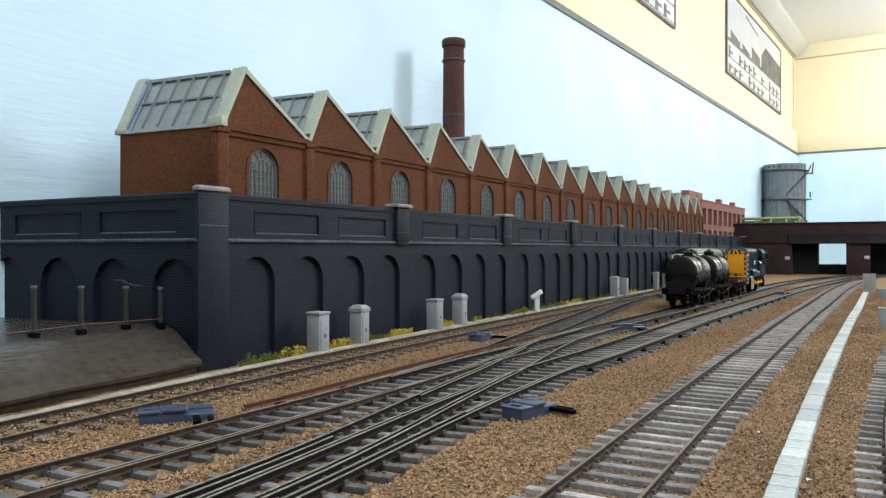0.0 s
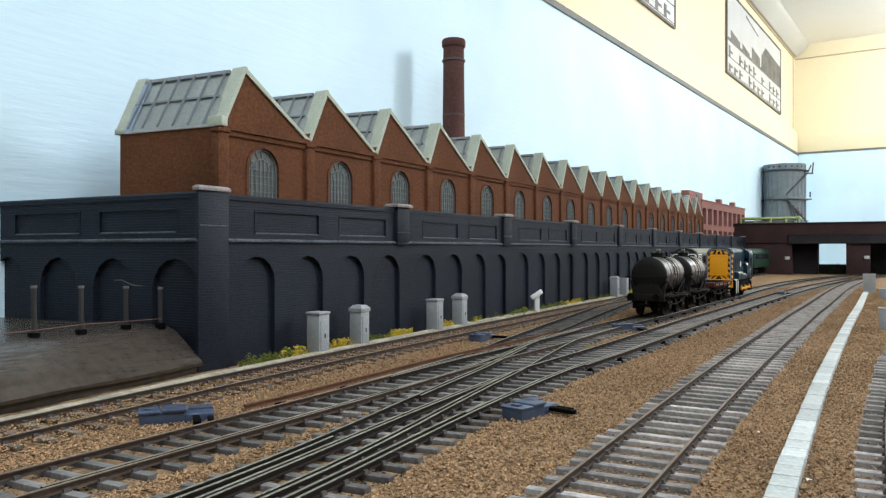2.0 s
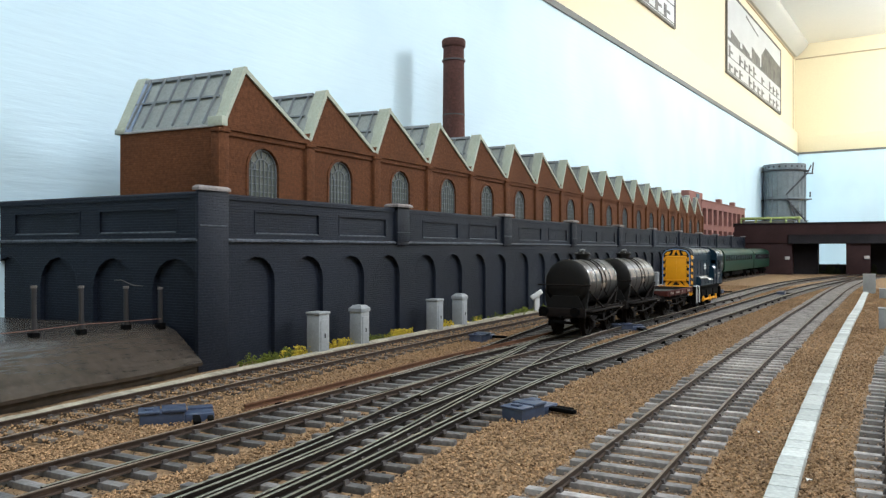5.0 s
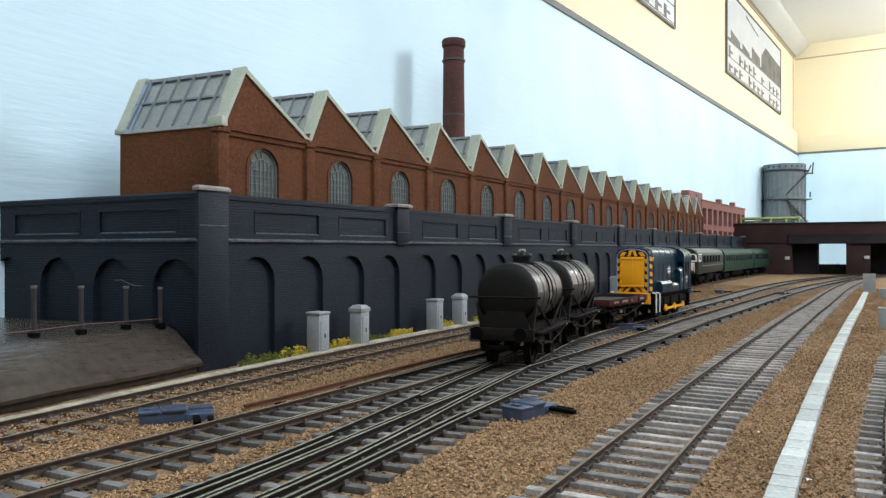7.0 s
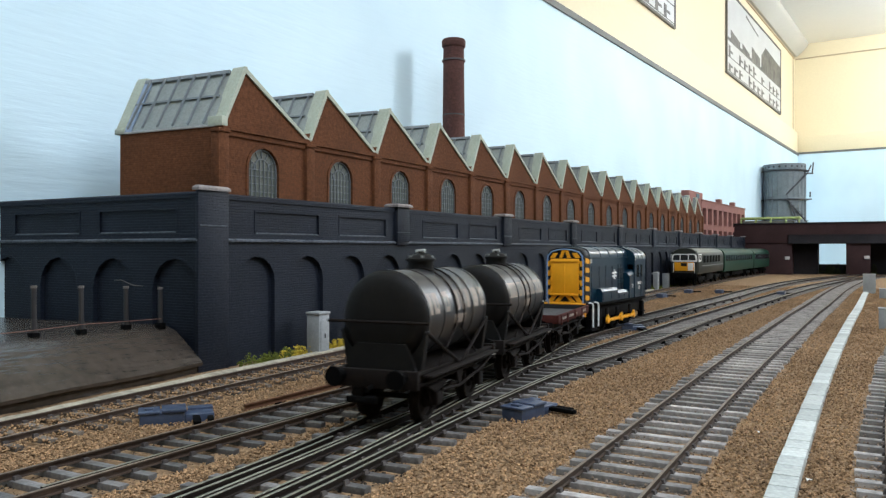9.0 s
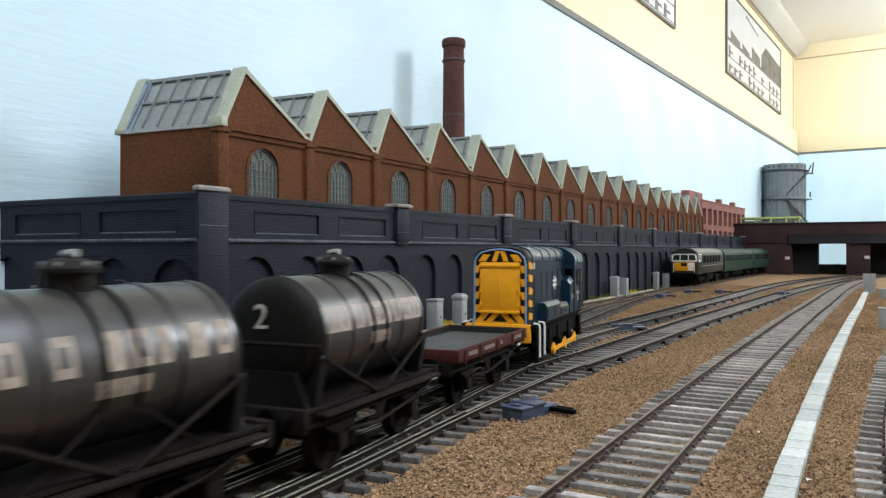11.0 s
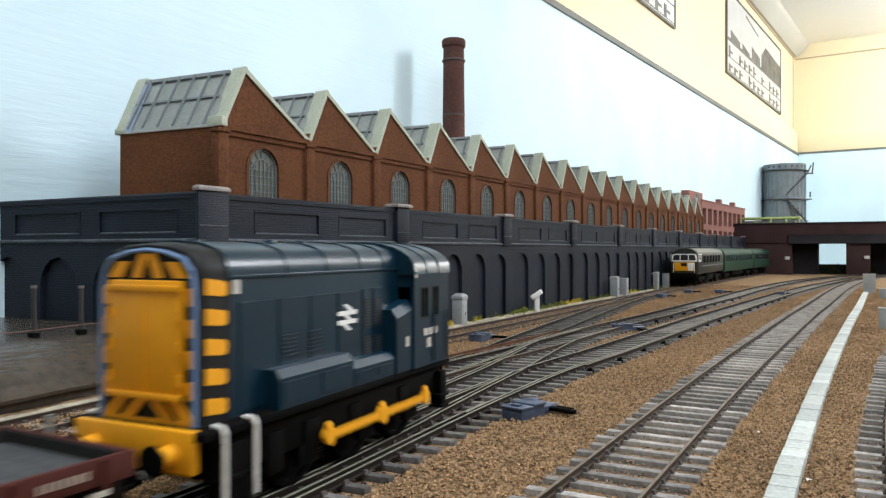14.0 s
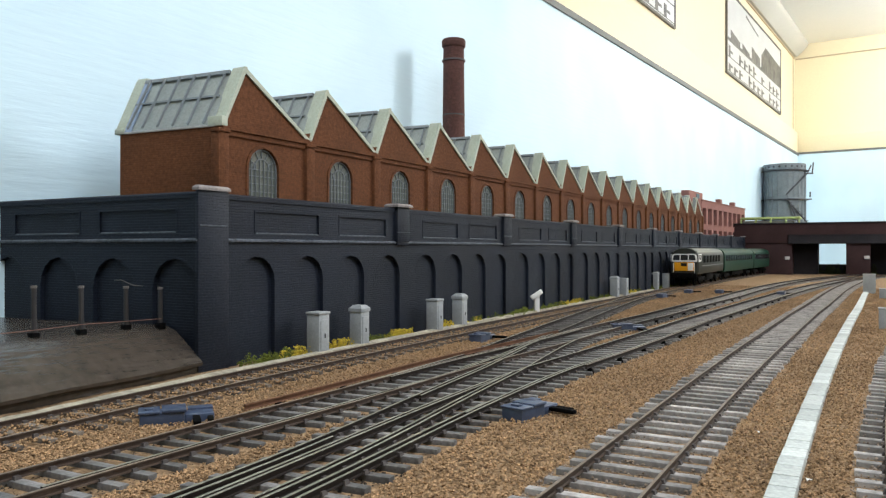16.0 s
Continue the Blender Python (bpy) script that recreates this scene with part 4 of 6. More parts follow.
def ballast_chips():
    lines = [SIDING, RUN, MIDDLE, RIGHT, CROSS, PLAIN, NEAR]
    ygrid = np.arange(0, 1120, 4.0)
    tabs = []
    for l in lines:
        tabs.append((np.array([curve_x(l, float(y)) for y in ygrid]), l[0][0], l[-1][0]))

    def off_sleepers(xy):
        ok = np.ones(len(xy), bool)
        for xs, a, b in tabs:
            x = np.interp(xy[:, 1], ygrid, xs)
            hit = (np.abs(xy[:, 0] - x) < 15.2) & (xy[:, 1] >= a) & (xy[:, 1] <= b)
            ok &= ~hit
        tx = np.interp(xy[:, 1], ygrid, [curve_x(TROUGH, float(y)) for y in ygrid])
        return ok & (np.abs(xy[:, 0] - tx) > 3)

    def on_track(xy):
        return ~off_sleepers(xy)

    rx = tabs[3][0]

    def pale(xy):
        right = (xy[:, 1] > 330) & (np.abs(xy[:, 0] - np.interp(xy[:, 1], ygrid, rx)) < 15)
        return on_track(xy) & (right | (xy[:, 0] >= -75 + 0.035 * np.maximum(0, xy[:, 1] - 300)))

    def siding(xy):
        return on_track(xy) & (np.abs(xy[:, 0] - np.interp(xy[:, 1], ygrid, tabs[0][0])) < 15.2)

    def wide(rng, n):
        y = 80 + 1000 * rng.random(n) ** 2.1
        x = -214 + 240 * rng.random(n)
        return np.stack([x, y], 1)
    chips("ballast", "loose orange-brown ballast chips between the tracks", 235000, wide, (0.20, 0.52), STONES, off_sleepers, 3)
    chips("ballast", "grey-brown ballast chips darkened for the shade between the point timbers", 70000, wide, (0.28, 0.55), SHADE_CHIPS, lambda xy: on_track(xy) & ~pale(xy) & ~siding(xy), 5, -3.5)
    chips("ballast", "pale grey ballast chips between the plain track sleepers", 80000, wide, (0.2, 0.45), PALE_CHIPS, pale, 6, -2.65)
    chips("ballast", "brown ballast chips heaped over the siding sleepers", 90000, wide, (0.28, 0.55), STONES, siding, 7, -1.95)


def cable_trough():
    t = thing("cable_trough", "pale concrete cable trough with separate lids", "cable trough")
    rng = random.Random(2)
    bm = bmesh.new()
    box(bm, -2.65, 2.65, -3.95, 3.95, -4.4, -0.9, 0.25)
    lid = mesh_of("trough_lid", bm, CONCRETE)
    y = 60.0
    k = 0
    while y < 1120:
        x = curve_x(TROUGH, y)
        sl = (curve_x(TROUGH, y + 3) - curve_x(TROUGH, y - 3)) / 6
        piece("trough_lid", lid, t, at(x + rng.uniform(-0.07, 0.07), y, rng.uniform(-0.15, 0.05), -math.degrees(sl) + rng.uniform(-0.5, 0.5)))
        y += 8.35
    e = thing("edging_strip", "weathered pale edging strip along the wall siding", "kerb", kind="structure")
    table = [(-60, -203), (121, -211.5), (160, -215), (213, -218.6), (309, -222.5), (393, -224), (505, -226), (700, -224), (900, -221)]
    bm = bmesh.new()
    ys = [-60 + 8 * i for i in range(120)]
    loft(bm, [[(curve_x(table, y) + u + 0.4 * noise.noise((y * 0.05, u, 0)), y, z + 0.3 * noise.noise((y * 0.11, 2, u))) for u, z in ((0.8, -4.5), (0.8, -0.7), (4.8, -0.9), (5.2, -4.5))] for y in ys])
    part("strip", bm, STRIP, e)
    # black strip painting the shadow line between ramp and edging
    bm = bmesh.new()
    loft(bm, [[(curve_x(table, y) + u, y, z) for u, z in ((-8, -7), (-8, -4.6), (-0.1, -4.4), (-0.1, -7))] for y in [-60 + 8 * i for i in range(33)]])
    part("dark_gap", bm, BOARD_EDGE, e)


# ---- lineside things ----
def relay_cabinet(x, y, w, d, h, group, cap=True, rz=0):
    c = thing("relay_cabinet", "grey lineside relay cabinet with domed lid" if cap else "grey lineside relay cabinet with flat lid", "cabinet", x, y, -3.5, rz, group)
    bm = bmesh.new()
    box(bm, -d / 2, d / 2, -w / 2, w / 2, 0, h, 0.3)
    part("body", bm, CABINET, c)
    bm = bmesh.new()
    box(bm, -d / 2 - 0.1, d / 2 + 0.35, -w / 2 + 1, w / 2 - 1, 2, h - 2.5, 0.15)
    part("door", bm, CABINET, c)
    bm = bmesh.new()
    box(bm, d / 2 + 0.3, d / 2 + 0.7, -0.2, 0.2, h * 0.45, h * 0.55)
    part("door_handle", bm, POST, c)
    bm = bmesh.new()
    e = 0.4
    if cap:
        loft(bm, [[(-d / 2 - i, -w / 2 - i, z), (d / 2 + i, -w / 2 - i, z), (d / 2 + i, w / 2 + i, z), (-d / 2 - i, w / 2 + i, z)] for i, z in ((e, h), (e, h + 1.6), (-1.2, h + 3.2))])
    else:
        box(bm, -d / 2 - 0.4, d / 2 + 0.4, -w / 2 - 0.4, w / 2 + 0.4, h, h + 1.2, 0.3)
    part("lid", bm, CABINET, c)


def ground_signal():
    s = thing("ground_sign", "small white post with a tilted white arm", "sign post", -222, 544, -3.5, 40)
    bm = bmesh.new()
    box(bm, -1.9, 1.9, -1.6, 1.6, 0, 15, 0.3)
    part("post", bm, WHITE, s)
    bm = bmesh.new()
    box(bm, -5.4, 4.6, -1.3, 1.3, -1.7, 1.7, 0.5)
    bmesh.ops.rotate(bm, verts=bm.verts[:], cent=(0, 0, 0), matrix=Matrix.Rotation(radians(-32), 3, "Y"))
    bmesh.ops.translate(bm, verts=bm.verts[:], vec=(-0.5, -2.4, 15))
    part("arm", bm, WHITE, s)


def point_motor(x, y, rz, variant=0):
    m = thing("point_motor", "blue-grey cast point motor beside the rails", "point motor", x, y, -2.8, rz, "point motors")
    bm = bmesh.new()
    box(bm, -3.6, 3.6, -8, 4, -1, 3.3, 0.35)
    part("case", bm, MOTOR, m)
    bm = bmesh.new()
    box(bm, -4.0, 4.0, -8.4, -2.6, 3.2, 3.9, 0.25)
    box(bm, -4.0, 4.0, -2.2, 4.4, 3.2, 4.2, 0.25)
    box(bm, -1.4, 1.4, -6.6, -4.4, 3.8, 4.4, 0.2)
    part("cover", bm, MOTOR, m)
    bm = bmesh.new()
    box(bm, -3.2, 3.2, 4, 12, -1, 2.4, 0.4)
    box(bm, -6.5, -3, 5, 12, 1.4, 3.0, 0.2)
    part("gear_box", bm, MOTOR, m)
    bm = bmesh.new()
    box(bm, 3.5, 12, 6, 8, 1.0, 2.2, 0.2)
    box(bm, 3.5, 9, 10, 11.6, 0.8, 1.8, 0.2)
    part("rodding", bm, UNDER, m)


def ramp():
    bm = bmesh.new()
    ys = [-120 + 8 * i for i in range(41)] + [207.5, 213.6]
    prof = [(-380, 13.2), (-330, 13.8), (-290, 14.6), (-262, 15.2), (-250, 15.0), (-244, 13.0), (-236, 7.0), (-228.6, 1.4), (-228.9, 0.2), (-231.5, -0.4), (-231.5, -6), (-380, -6)]
    shift = [(-120, 14), (60, 10), (126, 6.5), (208, 0)]
    rings = []
    for y in ys:
        dx = curve_x(shift, y)
        rings.append([(x + (dx if x > -300 else 0), y, z + (0.5 * noise.noise((x * 0.03, y * 0.03, 5)) if z > 0 else 0)) for x, z in prof])
    loft(bm, rings)
    solid("ramp", "glossy dark grey-brown unfinished road ramp", "ramp", bm, RAMP, "structure", angle=40)
    spots = [(-257, 161.5, 18), (-253.5, 177.5, 17.4), (-253, 196.5, 16.4), (-248.2, 209.0, 15.6)]
    for x, y, h in spots:
        p = thing("fence_post", "thin dark fence post with pale top on the ramp", "post", x, y, 14.6, 0, "posts on the ramp")
        bm = bmesh.new()
        rod(bm, (0, 0, 2), (0, 0, h), 1.05, 10, 0.95)
        part("shaft", bm, POST, p)
        bm = bmesh.new()
        rod(bm, (0, 0, h), (0, 0, h + 0.9), 1.15, 10)
        part("tip", bm, POST_TIP, p)
        bm = bmesh.new()
        box(bm, -1.5, 1.5, -1.5, 1.5, -0.5, 2.2, 0.3)
        part("foot", bm, UNDER, p)
    w = thing("fence_wire", "thin rusty wire strung between the posts", "wire", 0, 0, 0)
    bm = bmesh.new()
    pipe(bm, [(-256, 120, 17.5), (-256, 161.5, 17.8), (-252.5, 177.5, 18.6), (-252, 196.5, 18.2), (-247.3, 208.6, 18.4)], 0.16, 5)
    part("strand", bm, WIRE, w)
    bm = bmesh.new()
    pipe(bm, [(-275, 208, 33.4), (-270, 207.5, 33.6), (-262, 207, 31.6), (-257, 207.6, 31.4)], 0.14, 5)
    part("loose_end", bm, POST_TIP, w)


def lineside():
    ramp()
    g = "lineside cabinets"
    relay_cabinet(-222.6, 277.5, 7.6, 7.4, 19.6, g, False)
    relay_cabinet(-222.6, 310.5, 7.0, 7.2, 18.6, g, True)
    relay_cabinet(-223, 387.5, 7.6, 7.4, 19.2, g, False)
    relay_cabinet(-223.6, 420, 7.0, 7.2, 18.6, g, True)
    relay_cabinet(-220.5, 747, 8, 7.5, 19.5, g, True)
    relay_cabinet(-219, 775, 8, 7.5, 18.5, g, False)
    relay_cabinet(-224, 930, 8, 7.5, 19, g, True)
    relay_cabinet(-220, 970, 8, 7.5, 18, g, False)
    relay_cabinet(4, 965, 12, 12, 21, g, False)
    relay_cabinet(12, 540, 8, 9, 12.5, g, False)
    relay_cabinet(17, 870, 9, 9, 9.5, g, False)
    ground_signal()
    point_motor(-173, 149, -40)
    point_motor(-87, 206, -11)
    point_motor(-180.5, 364, 2)
    point_motor(-127, 452, -60)
    point_motor(-180, 775, -5)
    point_motor(-172, 868, 0)
    point_motor(-141, 880, 0)
    point_motor(-78, 880, 0)
    for i, (x, y) in enumerate(((-154, 243), (-10.5, 178), (-25, 218))):
        bm = bmesh.new()
        bmesh.ops.create_icosphere(bm, subdivisions=1, radius=1.0)
        for k, q in enumerate(bm.verts):
            q.co *= 0.7 + 0.35 * math.sin(k * 3.1 + i)
            q.co.z *= 0.5
        ob = solid("white_chip", "small white plaster chip on the ballast", "debris", bm, WHITE, group="loose white chips")
        ob.matrix_world = at(x, y, -2.9 if x < -100 else -2.7)
    rng = random.Random(11)

    def row(y0, y1, n):
        return [(-226.3 + rng.uniform(-2.2, 2.6) + 0.006 * (y0 - 219), rng.uniform(y0, y1)) for _ in range(n)]
    weeds("weeds", "yellow flowering weeds at the foot of the wall", row(255, 276, 10) + row(284, 306, 16) + row(340, 366, 20) + row(396, 412, 9) + row(430, 450, 5) + row(605, 650, 22) + row(785, 830, 14), 5.6, WEED_YELLOW, 4.6)
    weeds("weeds", "olive green weeds at the foot of the wall", row(232, 262, 18) + row(318, 342, 16) + row(428, 540, 24) + row(495, 540, 22) + row(555, 610, 30) + row(640, 740, 26) + row(790, 1150, 50), 5.2, WEED_GREEN, 4.6)


# ---- rolling stock: local y runs back from the leading end, x across, z up from the rail ----
MOVING = []


def bogie_wheel(parent, y, r, material=UNDER, spoke=True, gauge=7.4):
    """A pair of flanged wheels on an axle, as a part that turns about its axle."""
    bm = bmesh.new()
    rod(bm, (-gauge - 3, 0, 0), (gauge + 3, 0, 0), 0.8, 8)
    w = part("wheelset", bm, material, parent)
    w.matrix_basis = at(0, y, r)
    prof = [(-0.6, 0.5), (-0.6, r + 0.6), (-0.2, r + 0.7), (0.1, r), (2.0, r - 0.1), (2.0, r - 1.2), (1.3, r - 1.5), (1.3, 2.6), (2.2, 2.2), (2.2, 0.5)]
    for s in (-1, 1):
        bm = bmesh.new()
        loft(bm, [[(s * (gauge + o), q * math.cos(i * math.tau / 24) * (1.0 if q > 3 or i % 4 else 1.3), q * math.sin(i * math.tau / 24)) for i in range(24)] for o, q in prof])
        part("wheel", bm, material, w)
    MOVING.append((w, parent, y, r))
    return w


def buffer_pair(parent, y, out, z=13.8, x=8.8, material=UNDER, length=4.5):
    for s in (-1, 1):
        bm = bmesh.new()
        rod(bm, (s * x, y, z), (s * x, y + out * length * 0.55, z), 1.5, 12, 1.2)
        rod(bm, (s * x, y + out * length * 0.5, z), (s * x, y + out * length * 0.9, z), 0.8, 10)
        rod(bm, (s * x, y + out * length * 0.86, z), (s * x, y + out * length, z), 2.6, 16, 2.5)
        part("buffer", bm, material, parent)


def coupling(parent, y, out):
    bm = bmesh.new()
    box(bm, -1.5, 1.5, min(y, y + out * 6), max(y, y + out * 6), 8.0, 8.8, 0.2)
    box(bm, -4.5, 4.5, y + out * 5.4 - 0.4, y + out * 5.4 + 0.4, 7.8, 9.4, 0.2)
    rod(bm, (0, y, 11), (0, y + out * 3, 10.5), 0.7, 6)
    part("coupling", bm, UNDER, parent)


def wagon_frame(v, L, wb, material, hw=12.9):
    """Solebars, headstocks, W-irons with axleboxes and springs, brake gear, wheels, buffers and couplings of a four-wheeled wagon."""
    for s in (-1, 1):
        bm = bmesh.new()
        box(bm, s * 11.2 - 0.5, s * 11.2 + 0.5, 0.5, L - 0.5, 11.2, 14.8, 0.1)
        box(bm, s * 11.9 - 0.5, s * 11.9 + 0.5, 0.5, L - 0.5, 11.2, 11.8)
        box(bm, s * 11.9 - 0.5, s * 11.9 + 0.5, 0.5, L - 0.5, 14.2, 14.8)
        part("solebar", bm, material, v)
        for y in (L / 2 - wb / 2, L / 2 + wb / 2):
            bm = bmesh.new()
            for d in (-1, 1):
                loft(bm, [[(x, y + d * 4.6, 11.3), (x, y + d * 3.4, 11.3), (x, y + d * 1.4, 4.4), (x, y + d * 2.2, 4.4)] for x in (s * 11.2 - 0.3, s * 11.2 + 0.3)])
            box(bm, s * 11.9 - 1.2, s * 11.9 + 1.2, y - 1.7, y + 1.7, 4.6, 8.4, 0.3)
            for i in range(4):
                box(bm, s * 11.9 - 0.8, s * 11.9 + 0.8, y - 6.2 + i * 1.1, y + 6.2 - i * 1.1, 10.0 - i * 0.5, 10.5 - i * 0.5)
            part("axle_guard", bm, material, v)
        bm = bmesh.new()
        c = L / 2
        pipe(bm, [(s * 13.2, c - wb * 0.5 + 1, 8.6), (s * 13.4, c - 3, 7.6), (s * 13.4, c + wb * 0.42, 9.6), (s * 13.6, L - 5, 12.8)], 0.45, 6)
        for d in (-1, 1):
            pipe(bm, [(s * 9.6, c, 7.5), (s * 9.6, c + d * (wb / 2 - 7.2), 6.2)], 0.5, 6)
            box(bm, s * 9.6 - 1.1, s * 9.6 + 1.1, c + d * (wb / 2 - 7.8) - 0.8, c + d * (wb / 2 - 7.8) + 0.8, 3.6, 9.4, 0.3)
        loft(bm, [[(x, c - 2.6, 11.3), (x, c + 2.6, 11.3), (x, c + 0.6, 6.6), (x, c - 0.6, 6.6)] for x in (s * 12.2 - 0.25, s * 12.2 + 0.25)])
        part("brake_gear", bm, material, v)
        bm = bmesh.new()
        box(bm, s * 13.8 - 0.3, s * 13.8 + 0.3, L - 6.5, L - 3.2, 12.4, 13.3, 0.1)
        part("lever_grip", bm, WHITE, v, "white tip of the brake lever")
    for y0 in (0, L - 1.6):
        bm = bmesh.new()
        box(bm, -hw, hw, y0, y0 + 1.6, 10.6, 15.4, 0.2)
        part("headstock", bm, material, v)
    bm = bmesh.new()
    box(bm, -10.8, 10.8, 1.4, L - 1.4, 12.4, 14.6)
    part("floor_frame", bm, material, v)
    for y in (L / 2 - wb / 2, L / 2 + wb / 2):
        bogie_wheel(v, y, 6.2, RUST_UNDER)
    buffer_pair(v, 0, -1, length=4.6)
    buffer_pair(v, L, 1, length=3.4)
    coupling(v, 0, -1)
    coupling(v, L, 1)


def tank_wagon(name, label, number):
    v = thing(name, label, "tank wagon", group="wagons of the goods train")
    L, R, ZC = 63.0, 12.4, 28.3
    wagon_frame(v, L, 34, RUST_UNDER)
    bm = bmesh.new()
    N = 36
    dish = [(5.3, 0.6), (5.9, 0.80), (6.6, 0.91), (7.4, 0.97), (8.4, 1.0)]
    prof = [(y, R * k) for y, k in dish] + [(L - y, R * k) for y, k in dish[::-1]]
    rings = [[(r * math.sin(i * math.tau / N), y, ZC + r * math.cos(i * math.tau / N)) for i in range(N)] for y, r in prof]
    loft(bm, rings)
    barrel = part("barrel", bm, TANK, v)
    for far in (False, True):
        bm = bmesh.new()
        ys = [(y - 0.15, R * k + 0.05) for y, k in dish]
        if far:
            ys = [(L - y, r) for y, r in ys]
        loft(bm, [[(r * math.sin(i * math.tau / N), y, ZC + r * math.cos(i * math.tau / N)) for i in range(N)] for y, r in ys])
        part("barrel_end", bm, TANK_END, barrel, "sooty black domed end")
    for y in (9.2, 20.0, L - 20.0, L - 9.2):
        bm = bmesh.new()
        loft(bm, [[((R + o) * math.sin(i * math.tau / N), y + d, ZC + (R + o) * math.cos(i * math.tau / N)) for i in range(N)] for d, o in ((-0.5, 0.0), (-0.5, 0.25), (0.5, 0.25), (0.5, 0.0))], caps=False)
        part("seam", bm, TANK, barrel)
    # wire bands pulled from the barrel top down to the frame
    bm = bmesh.new()
    for y, d in ((L / 2 - 3, -12), (L / 2 + 3, 12)):
        for s in (-1, 1):
            pts = []
            for i in range(8):
                a = s * (0.15 + i * 0.26)
                pts.append(((R + 0.4) * math.sin(a), y, ZC + (R + 0.4) * math.cos(a)))
            pts.append((s * 12.0, y + d, 14.8))
            pipe(bm, pts, 0.3, 5)
    part("tie_rod", bm, RUST_UNDER, v)
    bm = bmesh.new()
    prof = [(3.9, 39.0), (3.9, 42.9), (4.5, 42.9), (4.5, 43.6), (3.5, 44.5), (1.9, 45.1), (0.7, 45.2), (0.7, 45.9)]
    loft(bm, [[(r * math.cos(i * math.tau / 20), L / 2 + r * math.sin(i * math.tau / 20), z) for i in range(20)] for r, z in prof])
    part("filler_dome", bm, TANK_END, v)
    bm = bmesh.new()
    rod(bm, (-1.4, L / 2, 45.6), (1.4, L / 2, 45.9), 0.7, 8)
    for i in range(6):
        a = i * math.tau / 6
        rod(bm, (3.7 * math.cos(a), L / 2 + 3.7 * math.sin(a), 43.6), (3.7 * math.cos(a), L / 2 + 3.7 * math.sin(a), 44.6), 0.4, 6)
    part("dome_clamp", bm, GREY_ROOF, v, "pale metal clamps")
    # cradles and end stanchions
    for y in (6.6, L - 8.6):
        bm = bmesh.new()
        lower = [(-12.6, 24.5)] + [((R + 0.2) * math.sin(a), ZC + (R + 0.2) * math.cos(a)) for a in [math.radians(255 - i * 15) for i in range(11)]] + [(12.6, 24.5), (11.0, 14.6), (-11.0, 14.6)]
        loft(bm, [[(x, yy, z) for x, z in lower] for yy in (y, y + 2)])
        part("cradle", bm, TANK_END, v)
    for y in (4.4, L - 5.8):
        bm = bmesh.new()
        loft(bm, [[(x, yy, z) for x, z in ((-10.4, 14.6), (10.4, 14.6), (9.4, 17.4), (7.2, 21.6), (-7.2, 21.6), (-9.4, 17.4))] for yy in (y, y + 1.4)])
        part("end_saddle", bm, TANK_END, v)
    for s in (-1, 1):
        bm = bmesh.new()
        box(bm, s * 13.6 - 1.5, s * 13.6 + 1.5, 5, L - 3, 13.2, 13.9, 0.15)
        for y in (9, 21, 33, 45):
            box(bm, s * 12.2 - 0.4, s * 12.2 + 0.4, y - 0.6, y + 0.6, 11.8, 13.3)
        part("footboard", bm, RUST_UNDER, v, "brown wooden footboard along the frame")
        bm = bmesh.new()
        pipe(bm, [(s * 12.6, L / 2 + 1, 13.8), (s * 12.4, L - 7.5, 24.5)], 0.5, 6)
        pipe(bm, [(s * 12.6, L / 2 - 1, 13.8), (s * 12.4, 7.5, 24.5)], 0.5, 6)
        part("stay", bm, RUST_UNDER, v, "brown diagonal stay")
    bm = bmesh.new()
    rod(bm, (-14.8, 3.2, 27.4), (14.8, 3.2, 27.4), 0.45, 6)
    for x in (-9, 0, 9):
        rod(bm, (x, 3.2, 27.4), (x, 6.4, 27.2), 0.35, 6)
    part("end_rail", bm, RUST_UNDER, v)

    def skin(z):
        return math.sqrt(max(0.1, (R + 0.12) ** 2 - (z - ZC) ** 2))
    rng = random.Random(3)

    def patch(bm, side, y0, y1, z0, z1, lift):
        zs = [z0 + (z1 - z0) * i / 4 for i in range(5)]
        loft(bm, [[(side * (skin(z) + lift), y0, z), (side * (skin(z) + lift), y1, z)] for z in zs], caps=False, closed=False)
    for s in (1, -1):
        bm = bmesh.new()
        if number:
            for a, b in ((8.4, 18.6), (19.6, L / 2 - 6.6), (L / 2 - 5.4, L / 2 + 5.8), (L / 2 + 7.0, L - 8.4)):
                patch(bm, s, a, b, 29.2, 34.4, 0.0)
        else:
            for a, b in ((9.0, 11.6), (13.0, 16.2), (20.4, 24.0), (28.5, 32.0), (33.2, 36.8), (38.0, 40.4), (44.0, 47.6), (50.0, 53.2)):
                patch(bm, s, a, b, 29.0, 34.6, 0.0)
        part("lettering_band", bm, BAND, barrel, "faded cream lettering patches")
        bm = bmesh.new()
        if number:
            for y in (9.6, 12.8, 15.9, 20.4, 22.4, 40.2, 42.8, 45.4, 48.0, 50.6):
                patch(bm, s, y, y + 0.7, 30.0, 34.0, 0.06)
                patch(bm, s, y + 1.2, y + 1.9, 30.4 + rng.uniform(0, 2.4), 33.4, 0.06)
            for i in range(4):
                patch(bm, s, L / 2 - 3.8 + i * 2.1, L / 2 - 2.4 + i * 2.1, 30.2 + 0.8 * (i % 2), 33.2, 0.06)
        else:
            for a, b in ((13.0, 16.2), (20.4, 24.0), (33.2, 36.8), (50.0, 53.2)):
                patch(bm, s, a + 0.9, b - 0.9, 30.4, 33.2, 0.06)
        part("lettering", bm, TANK, barrel, "worn dark lettering strokes")
        bm = bmesh.new()
